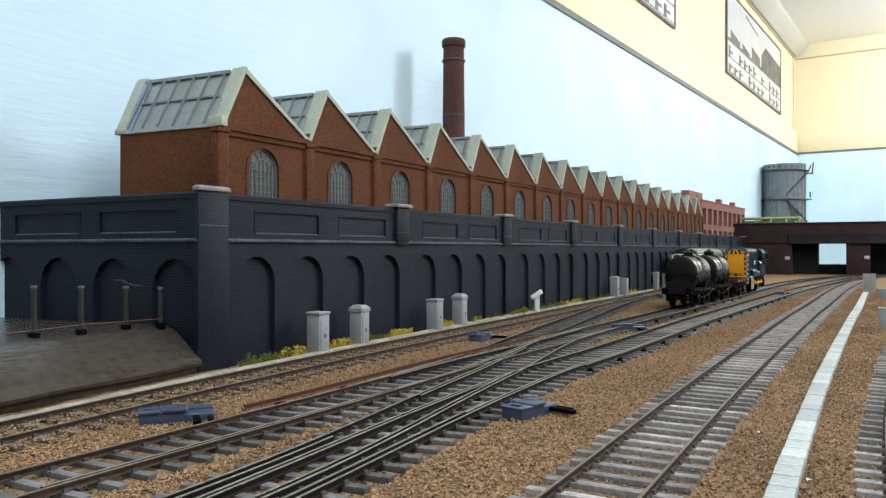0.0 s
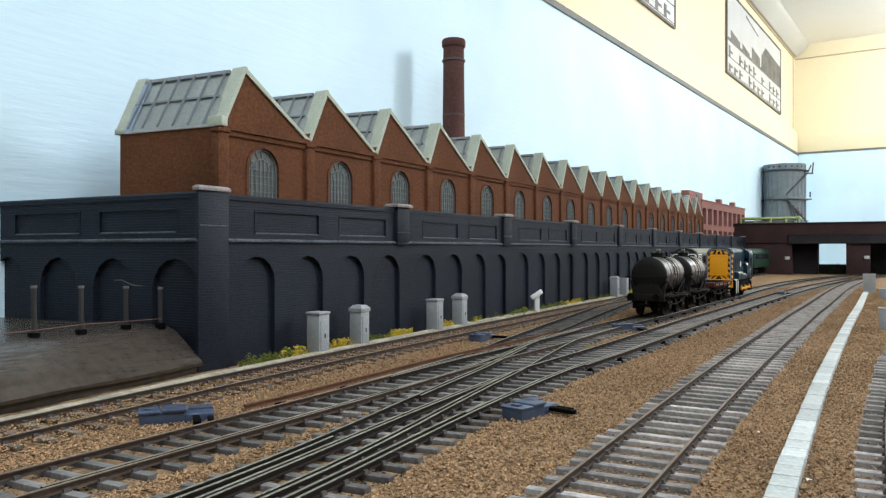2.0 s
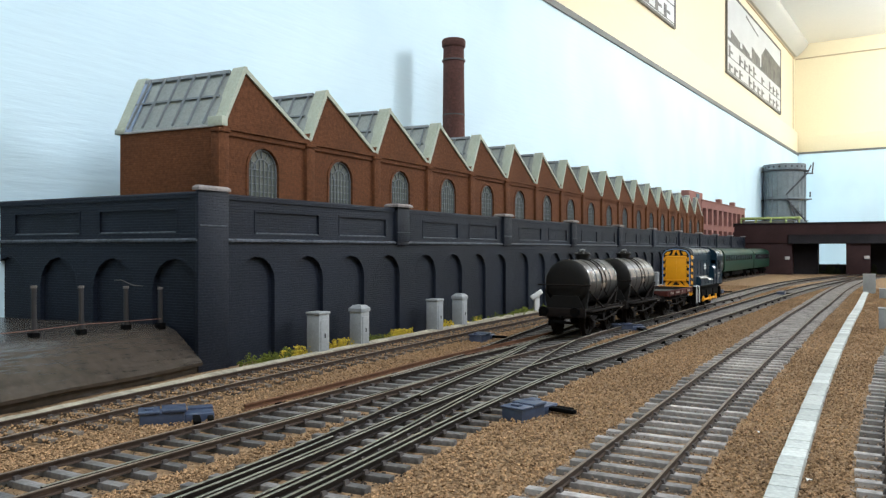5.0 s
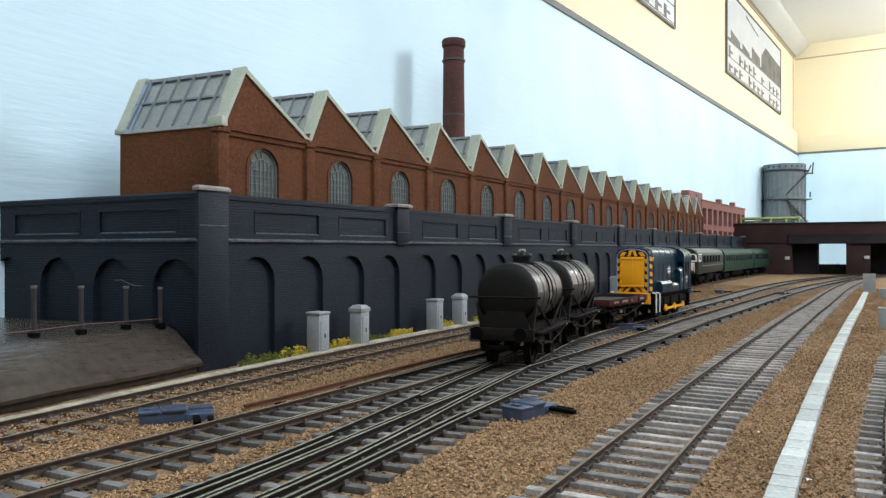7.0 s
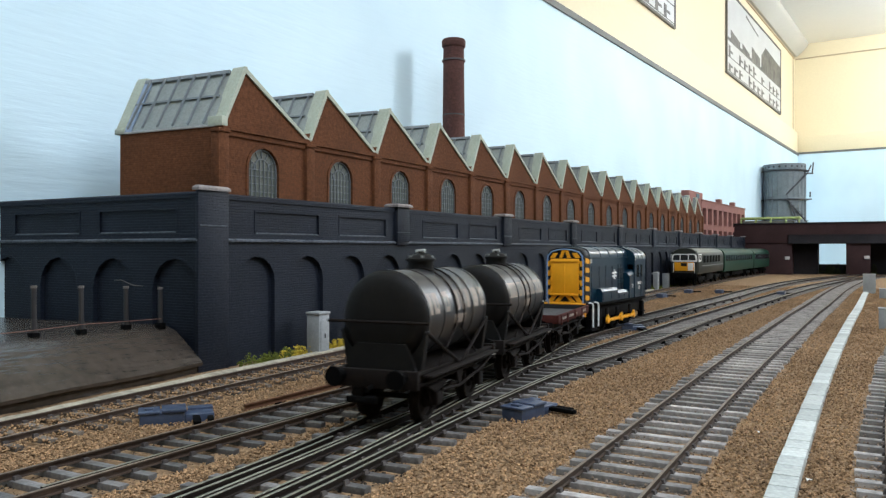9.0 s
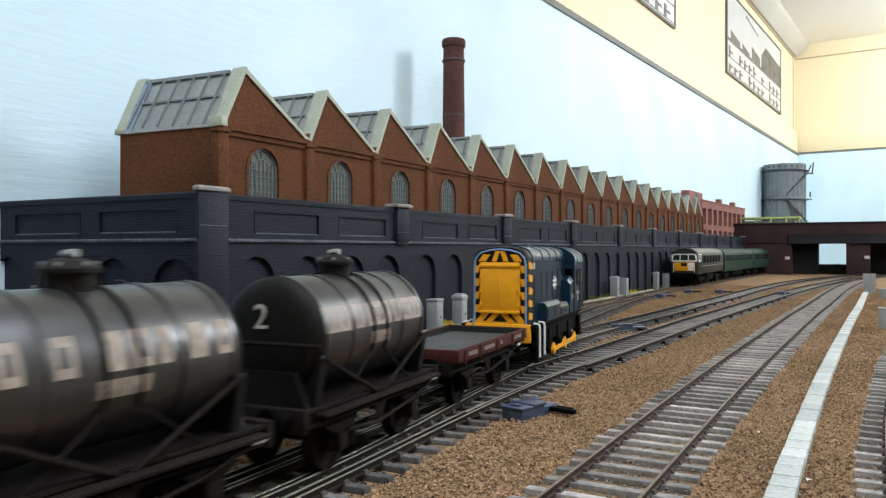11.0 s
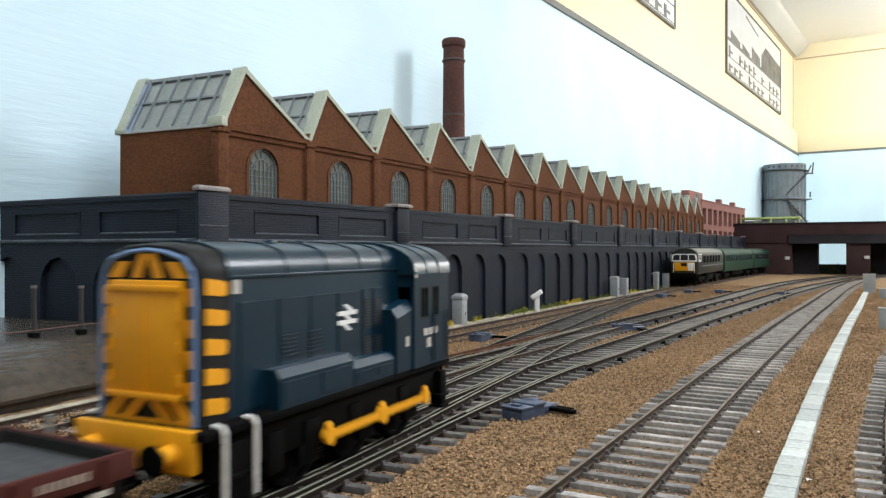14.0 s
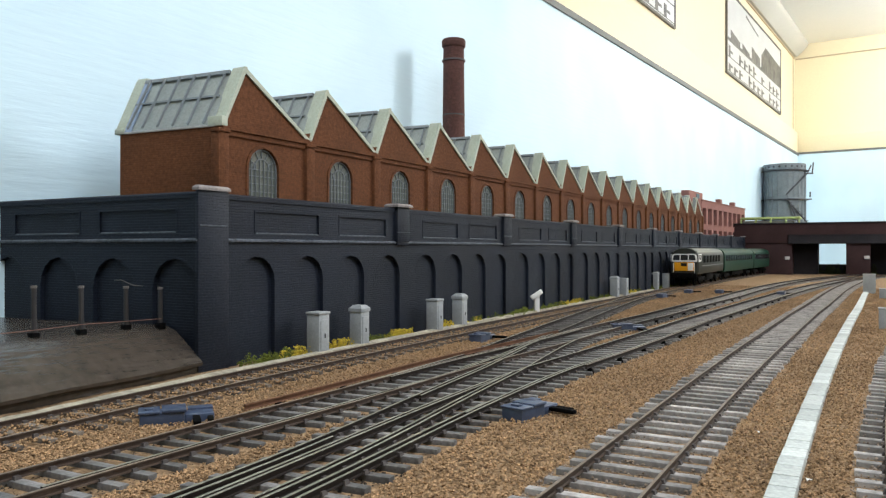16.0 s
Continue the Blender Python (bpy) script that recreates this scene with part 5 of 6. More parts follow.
        for i in range(5):
            patch(bm, s, L / 2 - 4.4 + i * 1.9, L / 2 - 2.9 + i * 1.9, 25.2, 27.9, 0.05)
        part("number_panel", bm, BAND, barrel, "small cream bars of a depot name")
    if number:
        cu = bpy.data.curves.new("numeral", "FONT")
        cu.body, cu.size, cu.align_x = number, 7.2 * MM, "CENTER"
        cu.extrude = 0.0001
        dg = new("numeral", cu)
        me = bpy.data.meshes.new_from_object(dg.evaluated_get(bpy.context.evaluated_depsgraph_get()))
        bpy.data.objects.remove(dg)
        me.materials.append(LETTER)
        num = new("end_numeral", me)
        num.parent = barrel
        num.matrix_basis = pose(-1.0 * MM, 4.85 * MM, 30.2 * MM, 90, 0, 0)
    return v


def flat_wagon():
    v = thing("flat_wagon", "bauxite brown one-plank wagon with grey plank floor", "wagon", group="wagons of the goods train")
    L = 69.0
    wagon_frame(v, L, 38, RUST_UNDER)
    bm = bmesh.new()
    for i in range(12):
        a = 1.3 + i * (L - 2.6) / 12
        box(bm, -14.4, 14.4, a + 0.1, a + (L - 2.6) / 12 - 0.1, 15.0, 16.1)
    part("plank_floor", bm, PLANK, v, "dusty grey planks")
    for s in (-1, 1):
        bm = bmesh.new()
        box(bm, s * 15.0 - 0.55, s * 15.0 + 0.55, 0, L, 14.6, 18.4, 0.15)
        side = part("side_plank", bm, BAUXITE, v)
        bm = bmesh.new()
        for y in (5, 18, 34.5, 51, 64):
            box(bm, s * 15.6 - 0.15, s * 15.6 + 0.35, y - 0.5, y + 0.5, 14.0, 18.2)
        part("strapping", bm, BAUXITE, side)
        bm = bmesh.new()
        box(bm, s * 14.2 - 0.22, s * 14.2 + 0.22, 1.2, L - 1.2, 15.6, 18.15)
        part("lining", bm, LINING, side, "sooty inner face")
        bm = bmesh.new()
        for a, b in ((8, 16), (22, 32), (38, 41), (54, 62)):
            n = int((b - a) / 1.1)
            for i in range(n):
                box(bm, s * 15.56 - 0.02, s * 15.56 + 0.1, a + i * 1.1, a + i * 1.1 + 0.6, 15.9, 17.1)
        part("lettering", bm, BAND, side, "faded off-white lettering bars")
    for y in (0, L - 1.1):
        bm = bmesh.new()
        box(bm, -14.5, 14.5, y, y + 1.1, 14.6, 18.4, 0.15)
        end = part("end_plank", bm, BAUXITE, v)
        bm = bmesh.new()
        c = 1.35 if y < 5 else L - 1.35
        box(bm, -13.9, 13.9, c - 0.22, c + 0.22, 15.6, 18.15)
        part("lining", bm, LINING, end, "sooty inner face")
    bm = bmesh.new()
    rod(bm, (-6, L + 0.8, 14), (-6, L + 0.8, 21), 0.5, 6)
    part("hand_post", bm, GREY_ROOF, v)
    return v


def hood_outline(hw, z0, zs, zt, n=8):
    """Cross-section with upright sides and a rounded top: (x, z)."""
    pts = [(hw, z0), (hw, zs)]
    for i in range(1, n):
        a = math.pi / 2 * i / n
        pts.append((hw - 0.35 * hw * (1 - math.cos(a)), zs + (zt - zs) * 0.8 * math.sin(a)))
    pts.append((hw * 0.45, zs + (zt - zs) * 0.93))
    pts.append((0, zt))
    return pts + [(-x, z) for x, z in pts[-2::-1]]


def shunter():
    v = thing("diesel_shunter", "blue diesel shunter with yellow and black striped end", "locomotive")
    HW, ZS, ZT, FP = 11.6, 43.9, 49.6, 18.2
    # bonnet
    bm = bmesh.new()
    prism_y(bm, hood_outline(HW, FP, ZS, ZT), 7.6, 73)
    hood = part("bonnet", bm, RAIL_BLUE, v)
    bm = bmesh.new()
    for y in (7.0, 24, 38, 52, 64):
        prism_y(bm, hood_outline(HW + 0.22, ZS - 0.5, ZS + 0.1, ZT + 0.25), y, y + 0.7)
    for s in (-1, 1):
        box(bm, s * HW - 0.3, s * HW + 0.3, 7, 72, ZS - 1.1, ZS - 0.4, 0.1)
    part("hood_strip", bm, RAIL_BLUE, hood)
    for s in (-1, 1):
        for y0, y1, z0, z1 in ((10, 20.5, 19, 38.6), (21.5, 31, 19, 38.6), (32, 41.5, 19, 38.6), (42.5, 52, 19, 38.6), (53, 57.8, 18, 39), (58.4, 63.2, 18, 39)):
            bm = bmesh.new()
            box(bm, s * HW - 0.2, s * HW + 0.22, y0, y1, z0, z1)
            d = part("bonnet_door", bm, RAIL_BLUE, hood)
        bm = bmesh.new()
        for a, z in ((53.5, 30.0), (53.5, 21.0), (58.9, 30.0), (58.9, 21.0)):
            for i in range(10):
                box(bm, s * (HW + 0.25) - 0.1, s * (HW + 0.25) + 0.12, a, a + 3.7, z + i * 0.68, z + i * 0.68 + 0.56)
        part("louvre", bm, LOUVRE, hood, "dark slate-blue louvred panels")
        bm = bmesh.new()
        for y in (25, 33.5):
            for i in range(6):
                box(bm, s * (HW + 0.2) - 0.1, s * (HW + 0.2) + 0.25, y - 2.5, y + 2.5, 27 + i * 0.8, 27.4 + i * 0.8)
        part("vent", bm, RAIL_BLUE, hood)
        bm = bmesh.new()
        zc, yc, x = 33.0, 46.0, s * (HW + 0.33)
        for zz in (1.0, -1.0):
            box(bm, x - 0.05, x + 0.12, yc - 3.9, yc + 3.9, zc + zz - 0.48, zc + zz + 0.48)
        for ya, za, yb, zb in ((-0.9, 2.9, 2.2, 1.0), (-1.7, 1.0, 1.7, -1.0), (-2.2, -1.0, 0.9, -2.9)):
            loft(bm, [[(x + o, yc + s * ya - 0.9, zc + za), (x + o, yc + s * ya + 0.9, zc + za), (x + o, yc + s * yb + 0.9, zc + zb), (x + o, yc + s * yb - 0.9, zc + zb)] for o in (0, 0.14)])
        part("emblem", bm, WHITE, hood, "white emblem of bars and slants")
        bm = bmesh.new()
        box(bm, s * (HW + 0.1) - 0.1, s * (HW + 0.1) + 0.25, 8.2, 9.8, 40.2, 42.7)
        part("data_panel", bm, LETTER, hood, "small white data panel")
    # striped nose: black casing, yellow door, bars
    bm = bmesh.new()
    prism_y(bm, hood_outline(HW - 0.1, FP, ZS, ZT - 0.2), 2.4, 7.6)
    loft(bm, [[(x * k, y, FP + (z - FP) * q) for x, z in hood_outline(HW - 0.1, FP, ZS, ZT - 0.2)] for y, k, q in ((0.3, 0.955, 0.985), (1.0, 0.985, 0.995), (2.4, 1.0, 1.0))])
    nose = part("nose", bm, BLACK, v, "black nose casing with yellow stripes")
    for s in (-1, 1):
        bm = bmesh.new()
        for i in range(5):
            z = 19.0 + i * 5.1
            loft(bm, [[(s * (HW - 0.08) + o, 1.6, z + 1.0), (s * (HW + 0.02) + o, 6.0, z + 0.5), (s * (HW + 0.02) + o, 6.8, z + 1.1), (s * (HW + 0.02) + o, 6.8, z + 2.8), (s * (HW - 0.02) + o, 6.0, z + 3.2), (s * (HW - 0.08) + o, 1.6, z + 3.8)] for o in (-0.12, 0.14)])
        part("side_stripe", bm, YELLOW, nose, "yellow warning stripes")
    bm = bmesh.new()
    box(bm, -8.3, 8.3, -0.9, 0.6, 23.2, 42.8, 0.35)
    door = part("radiator_door", bm, YELLOW, nose, "plain yellow double radiator doors")
    bm = bmesh.new()
    box(bm, -0.35, 0.35, -1.2, -0.8, 23.6, 40.2, 0.1)
    for z in (22.9, 41.4):
        box(bm, -8.4, 8.4, -1.35, -0.6, z - 0.55, z + 0.55, 0.15)
    for s in (-1, 1):
        for z in (26, 31.5, 37):
            rod(bm, (s * 7.9, -1.0, z - 0.9), (s * 7.9, -1.0, z + 0.9), 0.5, 8)
    part("door_edge", bm, YELLOW, door)
    bm = bmesh.new()

    def slant(x0, z0, x1, z1, t):
        loft(bm, [[(x0 - t, y, z0), (x0 + t, y, z0), (x1 + t, y, z1), (x1 - t, y, z1)] for y in (-0.15, 0.45)])
    for s in (-1, 1):
        slant(s * 9.2, 18.6, s * 5.9, 22.4, 1.5)
        slant(s * 5.0, 18.6, s * 1.2, 22.5, 1.4)
        slant(s * 7.6, 43.2, s * 5.6, 46.0, 1.5)
        slant(s * 2.5, 43.2, s * 0.9, 47.4, 0.95)
        for i in range(4):
            slant(s * 10.0, 22.6 + i * 5.3, s * 9.2, 25.6 + i * 5.3, 0.9)
    box(bm, -10.4, 10.4, -0.2, 0.5, 18.2, 18.9)
    part("front_stripe", bm, YELLOW, nose, "yellow warning chevrons")
    bm = bmesh.new()
    arc = [(10.7, 18)] + [(10.7, z) for z in (24, 30, 36, 41.0)] + [(10.2, 44.4), (8.2, 46.6), (4, 47.7), (0, 48.1)]
    arc += [(-x, z) for x, z in arc[-2::-1]]
    pipe(bm, [(x, -0.1, z) for x, z in arc], 0.42, 6)
    part("nose_rail", bm, HAND_BLUE, nose, "pale blue rounded pipe round the nose")
    # running plate, side boxes
    bm = bmesh.new()
    box(bm, -15.4, 15.4, -3.2, 99, 16.6, 18.2, 0.2)
    part("running_plate", bm, UNDER, v)
    for s in (-1, 1):
        x0, x1 = sorted((s * HW, s * 15.4))
        for y0, y1, z1, nm in ((17, 43, 25.6, "fuel_tank"), (43.4, 62.5, 23.6, "battery_box")):
            bm = bmesh.new()
            loft(bm, [[(s * HW, y, FP), (s * 15.4, y, FP), (s * 15.4, y, z1 - 1.6), (s * 14.2, y, z1), (s * HW, y, z1)] for y in (y0, y1)])
            bx = part(nm, bm, RAIL_BLUE, v)
            bm = bmesh.new()
            for i in range(2):
                w = (y1 - y0) / 2
                box(bm, s * 15.4 - 0.2, s * 15.4 + 0.2, y0 + i * w + 1, y0 + i * w + w - 1, FP + 1, z1 - 2.4)
            part("box_lid", bm, RAIL_BLUE, bx)
        bm = bmesh.new()
        loft(bm, [[(s * HW, y, FP), (s * 15.8, y, FP), (s * 15.8, y, z - 2.2), (s * 14.2, y, z), (s * HW, y, z)] for y, z in ((63.4, 33.5), (73, 35.5))])
        part("cab_locker", bm, RAIL_BLUE, v)
        bm = bmesh.new()
        box(bm, s * 15.9 - 0.1, s * 15.9 + 0.12, 68.6, 70.0, 24.2, 26.6)
        part("locker_panel", bm, LETTER, v, "small red and white warning panel")
    # cab
    CW, CZ, CT = 15.8, 41.8, 49.8
    bm = bmesh.new()
    for s in (-1, 1):
        box(bm, s * CW - 0.5, s * CW + 0.5, 72.5, 95.4, FP, 30.4)
        box(bm, s * CW - 0.5, s * CW + 0.5, 72.5, 95.4, 38.6, CZ)
        for a, b in ((72.5, 76.5), (81.5, 84.0), (88.5, 95.4)):
            box(bm, s * CW - 0.5, s * CW + 0.5, a, b, 30.3, 38.7)
        box(bm, *sorted((s * HW, s * CW)), 72.5, 73.3, FP, 31)
        box(bm, *sorted((s * HW, s * CW)), 72.5, 73.3, 38.6, CZ)
    box(bm, -CW + 0.5, CW - 0.5, 94.6, 95.4, FP, 30.4)
    box(bm, -CW + 0.5, CW - 0.5, 94.6, 95.4, 38.6, CZ)
    for x in (-CW + 0.5, -5.5, 4.0, CW - 2.0):
        box(bm, x, x + 1.5, 94.6, 95.4, 30.3, 38.7)
    cab = part("cab", bm, RAIL_BLUE, v)
    bm = bmesh.new()

    def arch_roof(hw, z0, zt, n=14):
        return [(hw * math.cos(math.pi * i / n), z0 + (zt - z0) * math.sin(math.pi * i / n) ** 0.75) for i in range(n + 1)]
    prism_y(bm, arch_roof(CW + 0.7, CZ, CT), 72.0, 96.4)
    roof = part("cab_roof", bm, RAIL_BLUE, cab)
    bm = bmesh.new()
    for y in (72.2, 80, 88):
        prism_y(bm, arch_roof(CW + 0.85, CZ + 0.1, CT + 0.2), y, y + 0.5)
    part("roof_strip", bm, RAIL_BLUE, roof)
    bm = bmesh.new()
    for s in (-1, 1):
        box(bm, s * (CW - 0.6) - 0.1, s * (CW - 0.6) + 0.1, 73, 95, 30.3, 38.7)
    box(bm, -CW + 1, CW - 1, 94.9, 95.1, 30.3, 38.7)
    part("cab_glass", bm, DARK_GLASS, cab, "dark cab windows")
    for s in (-1, 1):
        bm = bmesh.new()
        box(bm, s * (CW + 0.5) - 0.05, s * (CW + 0.5) + 0.1, 72.7, 74.4, 40.0 + 1.0, 43.6)
        part("marker_panel", bm, LETTER, cab, "small white panel on the cab edge")
        bm = bmesh.new()
        x = s * (CW + 0.5)
        for a, w in ((78.6, 2.2), (81.6, 0.9), (82.8, 0.9), (84.0, 0.9), (85.2, 0.9), (86.4, 0.9)):
            box(bm, x - 0.05, x + 0.08, a, a + w, 26.0, 27.8)
        for a in (80.6, 82.0):
            box(bm, x - 0.05, x + 0.08, a, a + 1.0, 22.8, 24.8)
        box(bm, x - 0.05, x + 0.08, 80.6, 83.0, 24.4, 25.2)
        part("number_bars", bm, LETTER, cab, "off-white bars of the running number")
        bm = bmesh.new()
        box(bm, x - 0.1, x + 0.1, 83.9, 84.2, FP + 0.6, 38.8)
        for y in (84.6, 93.4):
            pipe(bm, [(x + s * 0.5, y, 19), (x + s * 0.5, y, 32)], 0.25, 5)
        part("cab_handrail", bm, RAIL_BLUE, cab)
        bm = bmesh.new()
        for a, b in ((76.5, 81.5), (84.0, 88.5)):
            for q in ((a, a + 0.4, 30.4, 38.6), (b - 0.4, b, 30.4, 38.6), (a, b, 30.4, 30.8), (a, b, 38.2, 38.6)):
                box(bm, x - 0.25, x + 0.1, *q)
            box(bm, x - 0.3, x + 0.05, (a + b) / 2 - 0.2, (a + b) / 2 + 0.2, 30.4, 38.6)
        part("window_frame", bm, DIESEL_GREEN, cab)
    # frames and running gear
    for s in (-1, 1):
        bm = bmesh.new()
        x = s * 12.6
        box(bm, x - 0.6, x + 0.6, 0.5, 97, 9.0, 16.7, 0.2)
        for y in (29.5, 52.0, 74.5):
            box(bm, x - 0.6, x + 0.9, y - 3.5, y + 3.5, 5.0, 9.0, 0.4)
        for y in (18, 30, 47, 70, 92):
            box(bm, x - 0.3, x + 1.2, y - 2.5, y + 2.5, 6.0 + (y % 3), 14, 0.4)
        part("side_frame", bm, UNDER, v)
        bm = bmesh.new()
        box(bm, s * 13.5 - 1.6, s * 13.5 + 1.6, 93.0, 97.0, 5.4, 14.8, 0.3)
        box(bm, s * 13.5 - 1.9, s * 13.5 + 2.2, 92.4, 97.4, 5.0, 5.7)
        box(bm, s * 13.5 - 1.9, s * 13.5 + 2.2, 91.5, 97.4, 8.0, 8.7)
        part("rear_step", bm, UNDER, v)
        bm = bmesh.new()
        box(bm, s * 13.5 - 1.4, s * 13.5 + 1.4, 1.0, 9.5, 3.6, 15.0, 0.3)
        box(bm, s * 13.5 - 1.8, s * 13.5 + 2.2, 0.4, 10, 3.2, 4.0)
        box(bm, s * 13.5 - 1.8, s * 13.5 + 2.2, 0.4, 10, 9.0, 9.7)
        part("front_step", bm, UNDER, v)
        bm = bmesh.new()
        for y in (1.2, 9.2):
            pipe(bm, [(s * 16.1, y, 5.4), (s * 16.1, y, 17.4), (s * 15.6, y, 18.4), (s * 13.6, y, 18.6)], 0.42, 8)
        part("step_handrail", bm, WHITE, v, "white step handrails")
    for y0 in (-3.6, 97.4):
        bm = bmesh.new()
        box(bm, -13.4, 13.4, y0, y0 + 1.6, 11.2, 18.4, 0.25)
        part("buffer_beam", bm, YELLOW if y0 < 0 else UNDER, v)
    buffer_pair(v, -3.6, -1, 14.2, 8.8, UNDER, 4.4)
    for s in (-1, 1):
        bm = bmesh.new()
        rod(bm, (s * 8.8, -3.6, 14.2), (s * 8.8, -6.2, 14.2), 1.9, 14, 1.6)
        part("buffer_shank", bm, YELLOW, v)
    buffer_pair(v, 99, 1, 14.2, 8.8, YELLOW, 5.2)
    coupling(v, -3.6, -1)
    coupling(v, 99, 1)
    bm = bmesh.new()
    box(bm, -10.5, 10.5, 1, 96, 9, 16.7)
    part("main_frame", bm, UNDER, v)
    for y in (29.5, 52.0, 74.5):
        bogie_wheel(v, y, 9.0, UNDER)
    # coupling rods ride on the crank pins
    for s in (-1, 1):
        bm = bmesh.new()
        for i, y in enumerate((29.5, 52.0, 74.5)):
            rod(bm, (s * 14.6, y, 0), (s * 16.0, y, 0), 2.1 if i == 1 else 1.8, 12)
            box(bm, s * 15.3 - 0.5, s * 15.3 + 0.5, y - 1.1, y + 1.1, -1.4, 2.8, 0.3)
        for a, b in ((29.5, 52.0), (52.0, 74.5)):
            loft(bm, [[(s * 15.3 + u, y, w) for u, w in ((-0.45, -0.75), (0.45, -0.75), (0.45, 0.75), (-0.45, 0.75))] for y in (a, b)])
        r = part("coupling_rod", bm, YELLOW, v, "yellow coupling rod")
        r.matrix_basis = at(0, 0, 9)
        MOVING.append((r, v, None, 9.0))
    bm = bmesh.new()
    for x, y in ((-3, 15), (3, 30), (0, 45)):
        rod(bm, (x, y, ZT - 0.6), (x, y, ZT + 0.5), 1.6, 12, 1.2)
    part("roof_vent", bm, RAIL_BLUE, hood)
    # the cab end is a little shorter than the bonnet's module
    for ob in v.children_recursive:
        if ob.type == "MESH" and ob.matrix_basis.is_identity:
            for p in ob.data.vertices:
                if p.co.y > 0.052 and (p.co.z > 0.0160 or p.co.y > 0.09):
                    p.co.y = 0.052 + (p.co.y - 0.052) * 0.9
    return v


def body_outline(hw, z0, z1, zt, n=12):
    pts = [(hw * 0.93, z0), (hw, z0 + 4), (hw, z1)]
    for i in range(1, n):
        a = math.pi / 2 * i / n
        pts.append((hw * math.cos(a) ** 0.8, z1 + (zt - z1) * math.sin(a)))
    pts.append((0, zt))
    return pts + [(-x, z) for x, z in pts[-2::-1]]


def diesel():
    y0 = 970
    y1 = y0 + 196
    xa, xb = curve_x(SIDING, y0), curve_x(SIDING, y1)
    v = thing("main_line_diesel", "olive green diesel locomotive with white cab and yellow panel", "locomotive", xa, y0, 0, -math.degrees(math.atan2(xb - xa, y1 - y0)))
    L = 196
    bm = bmesh.new()
    rings = []
    base = body_outline(17.2, 15, 36.6, 47.2)
    for y, k, dz in ((0.5, 0.90, 0.0), (2.5, 0.97, 0.0), (5, 1.0, 0.0), (L - 5, 1.0, 0.0), (L - 0.5, 0.93, 0.0)):
        rings.append([(x * k, y + (max(0, z - 30) * 0.16 if y < 6 else 0), z) for x, z in base])
    loft(bm, rings)
    part("body", bm, DIESEL_GREEN, v)
    bm = bmesh.new()
    top = [(x * 1.012, z + 0.15) for x, z in base if z > 41.4]
    loft(bm, [[(x, y, z) for x, z in top] for y in (5, L - 4)])
    part("roof", bm, DIESEL_ROOF, v, "pale grey-green roof")
    bm = bmesh.new()
    loft(bm, [[(x * k, y + (z - 30) * 0.16, z) for x, z in ((-15.6, 30.6), (15.6, 30.6), (15.6, 37.4), (13.2, 40.4), (-13.2, 40.4), (-15.6, 37.4))] for y, k in ((-0.2, 0.98), (4, 1.0))])
    for s in (-1, 1):
        box(bm, s * 17.0 - 0.3, s * 17.0 + 0.4, 3.5, 20, 30.6, 40, 0.3)
    cabf = part("cab_window_band", bm, WHITE, v, "white cab window surround")
    for x0, x1 in ((-14, -5.6), (-4.4, 4.4), (5.6, 14)):
        bm = bmesh.new()
        loft(bm, [[(x, y + (z - 30) * 0.16, z) for x, z in ((x0, 32.4), (x1, 32.4), (x1 - (1.5 if x1 > 10 else 0), 39.2), (x0 + (1.5 if x0 < -10 else 0), 39.2))] for y in (-0.8, 0.2)])
        part("windscreen", bm, DARK_GLASS, cabf)
    for s in (-1, 1):
        bm = bmesh.new()
        box(bm, s * 17.4 - 0.15, s * 17.4 + 0.2, 6, 11, 32.5, 38.8, 0.2)
        box(bm, s * 17.4 - 0.15, s * 17.4 + 0.2, 13, 17.5, 32.5, 38.8, 0.2)
        part("side_window", bm, DARK_GLASS, cabf)
        bm = bmesh.new()
        box(bm, s * 17.3 - 0.1, s * 17.3 + 0.2, 24, L - 8, 24.5, 25.6)
        part("waist_line", bm, GREY_ROOF, v, "pale waist line")
        bm = bmesh.new()
        for i in range(6):
            a = 34 + i * 22
            box(bm, s * 17.25 - 0.1, s * 17.25 + 0.15, a, a + 16, 29, 38, 0.2)
        part("grille", bm, UNDER, v, "dark side grilles and windows")
    bm = bmesh.new()
    box(bm, -11.8, 11.8, -0.9, 1.2, 19.0, 29.8, 0.5)
    pan = part("warning_panel", bm, YELLOW, v, "yellow warning panel")
    bm = bmesh.new()
    box(bm, -3.6, 3.6, -1.5, -0.7, 25.0, 29.0, 0.2)
    part("headcode_box", bm, BLACK, pan)
    bm = bmesh.new()
    box(bm, 4.6, 11.4, -1.25, -0.8, 19.6, 29, 0.2)
    part("white_panel", bm, WHITE, pan)
    bm = bmesh.new()
    box(bm, -15, 15, -0.6, 1.5, 9.5, 16.5, 0.3)
    part("buffer_beam", bm, UNDER, v)
    buffer_pair(v, -0.6, -1, 13.4, 8.8, UNDER, 6)
    for s in (-1, 1):
        bm = bmesh.new()
        pipe(bm, [(s * 12.8, -1.2, 17), (s * 12.8, -1.4, 29)], 0.4, 6)
        part("front_handrail", bm, WHITE, v)
    bm = bmesh.new()
    for y in (40, 70, 100, 128, 156):
        rod(bm, (0, y, 46.3), (0, y, 48.2), 4.5, 14, 4.0)
    tagged(part("roof_fans", bm, SLATE, v), kind="stuff")
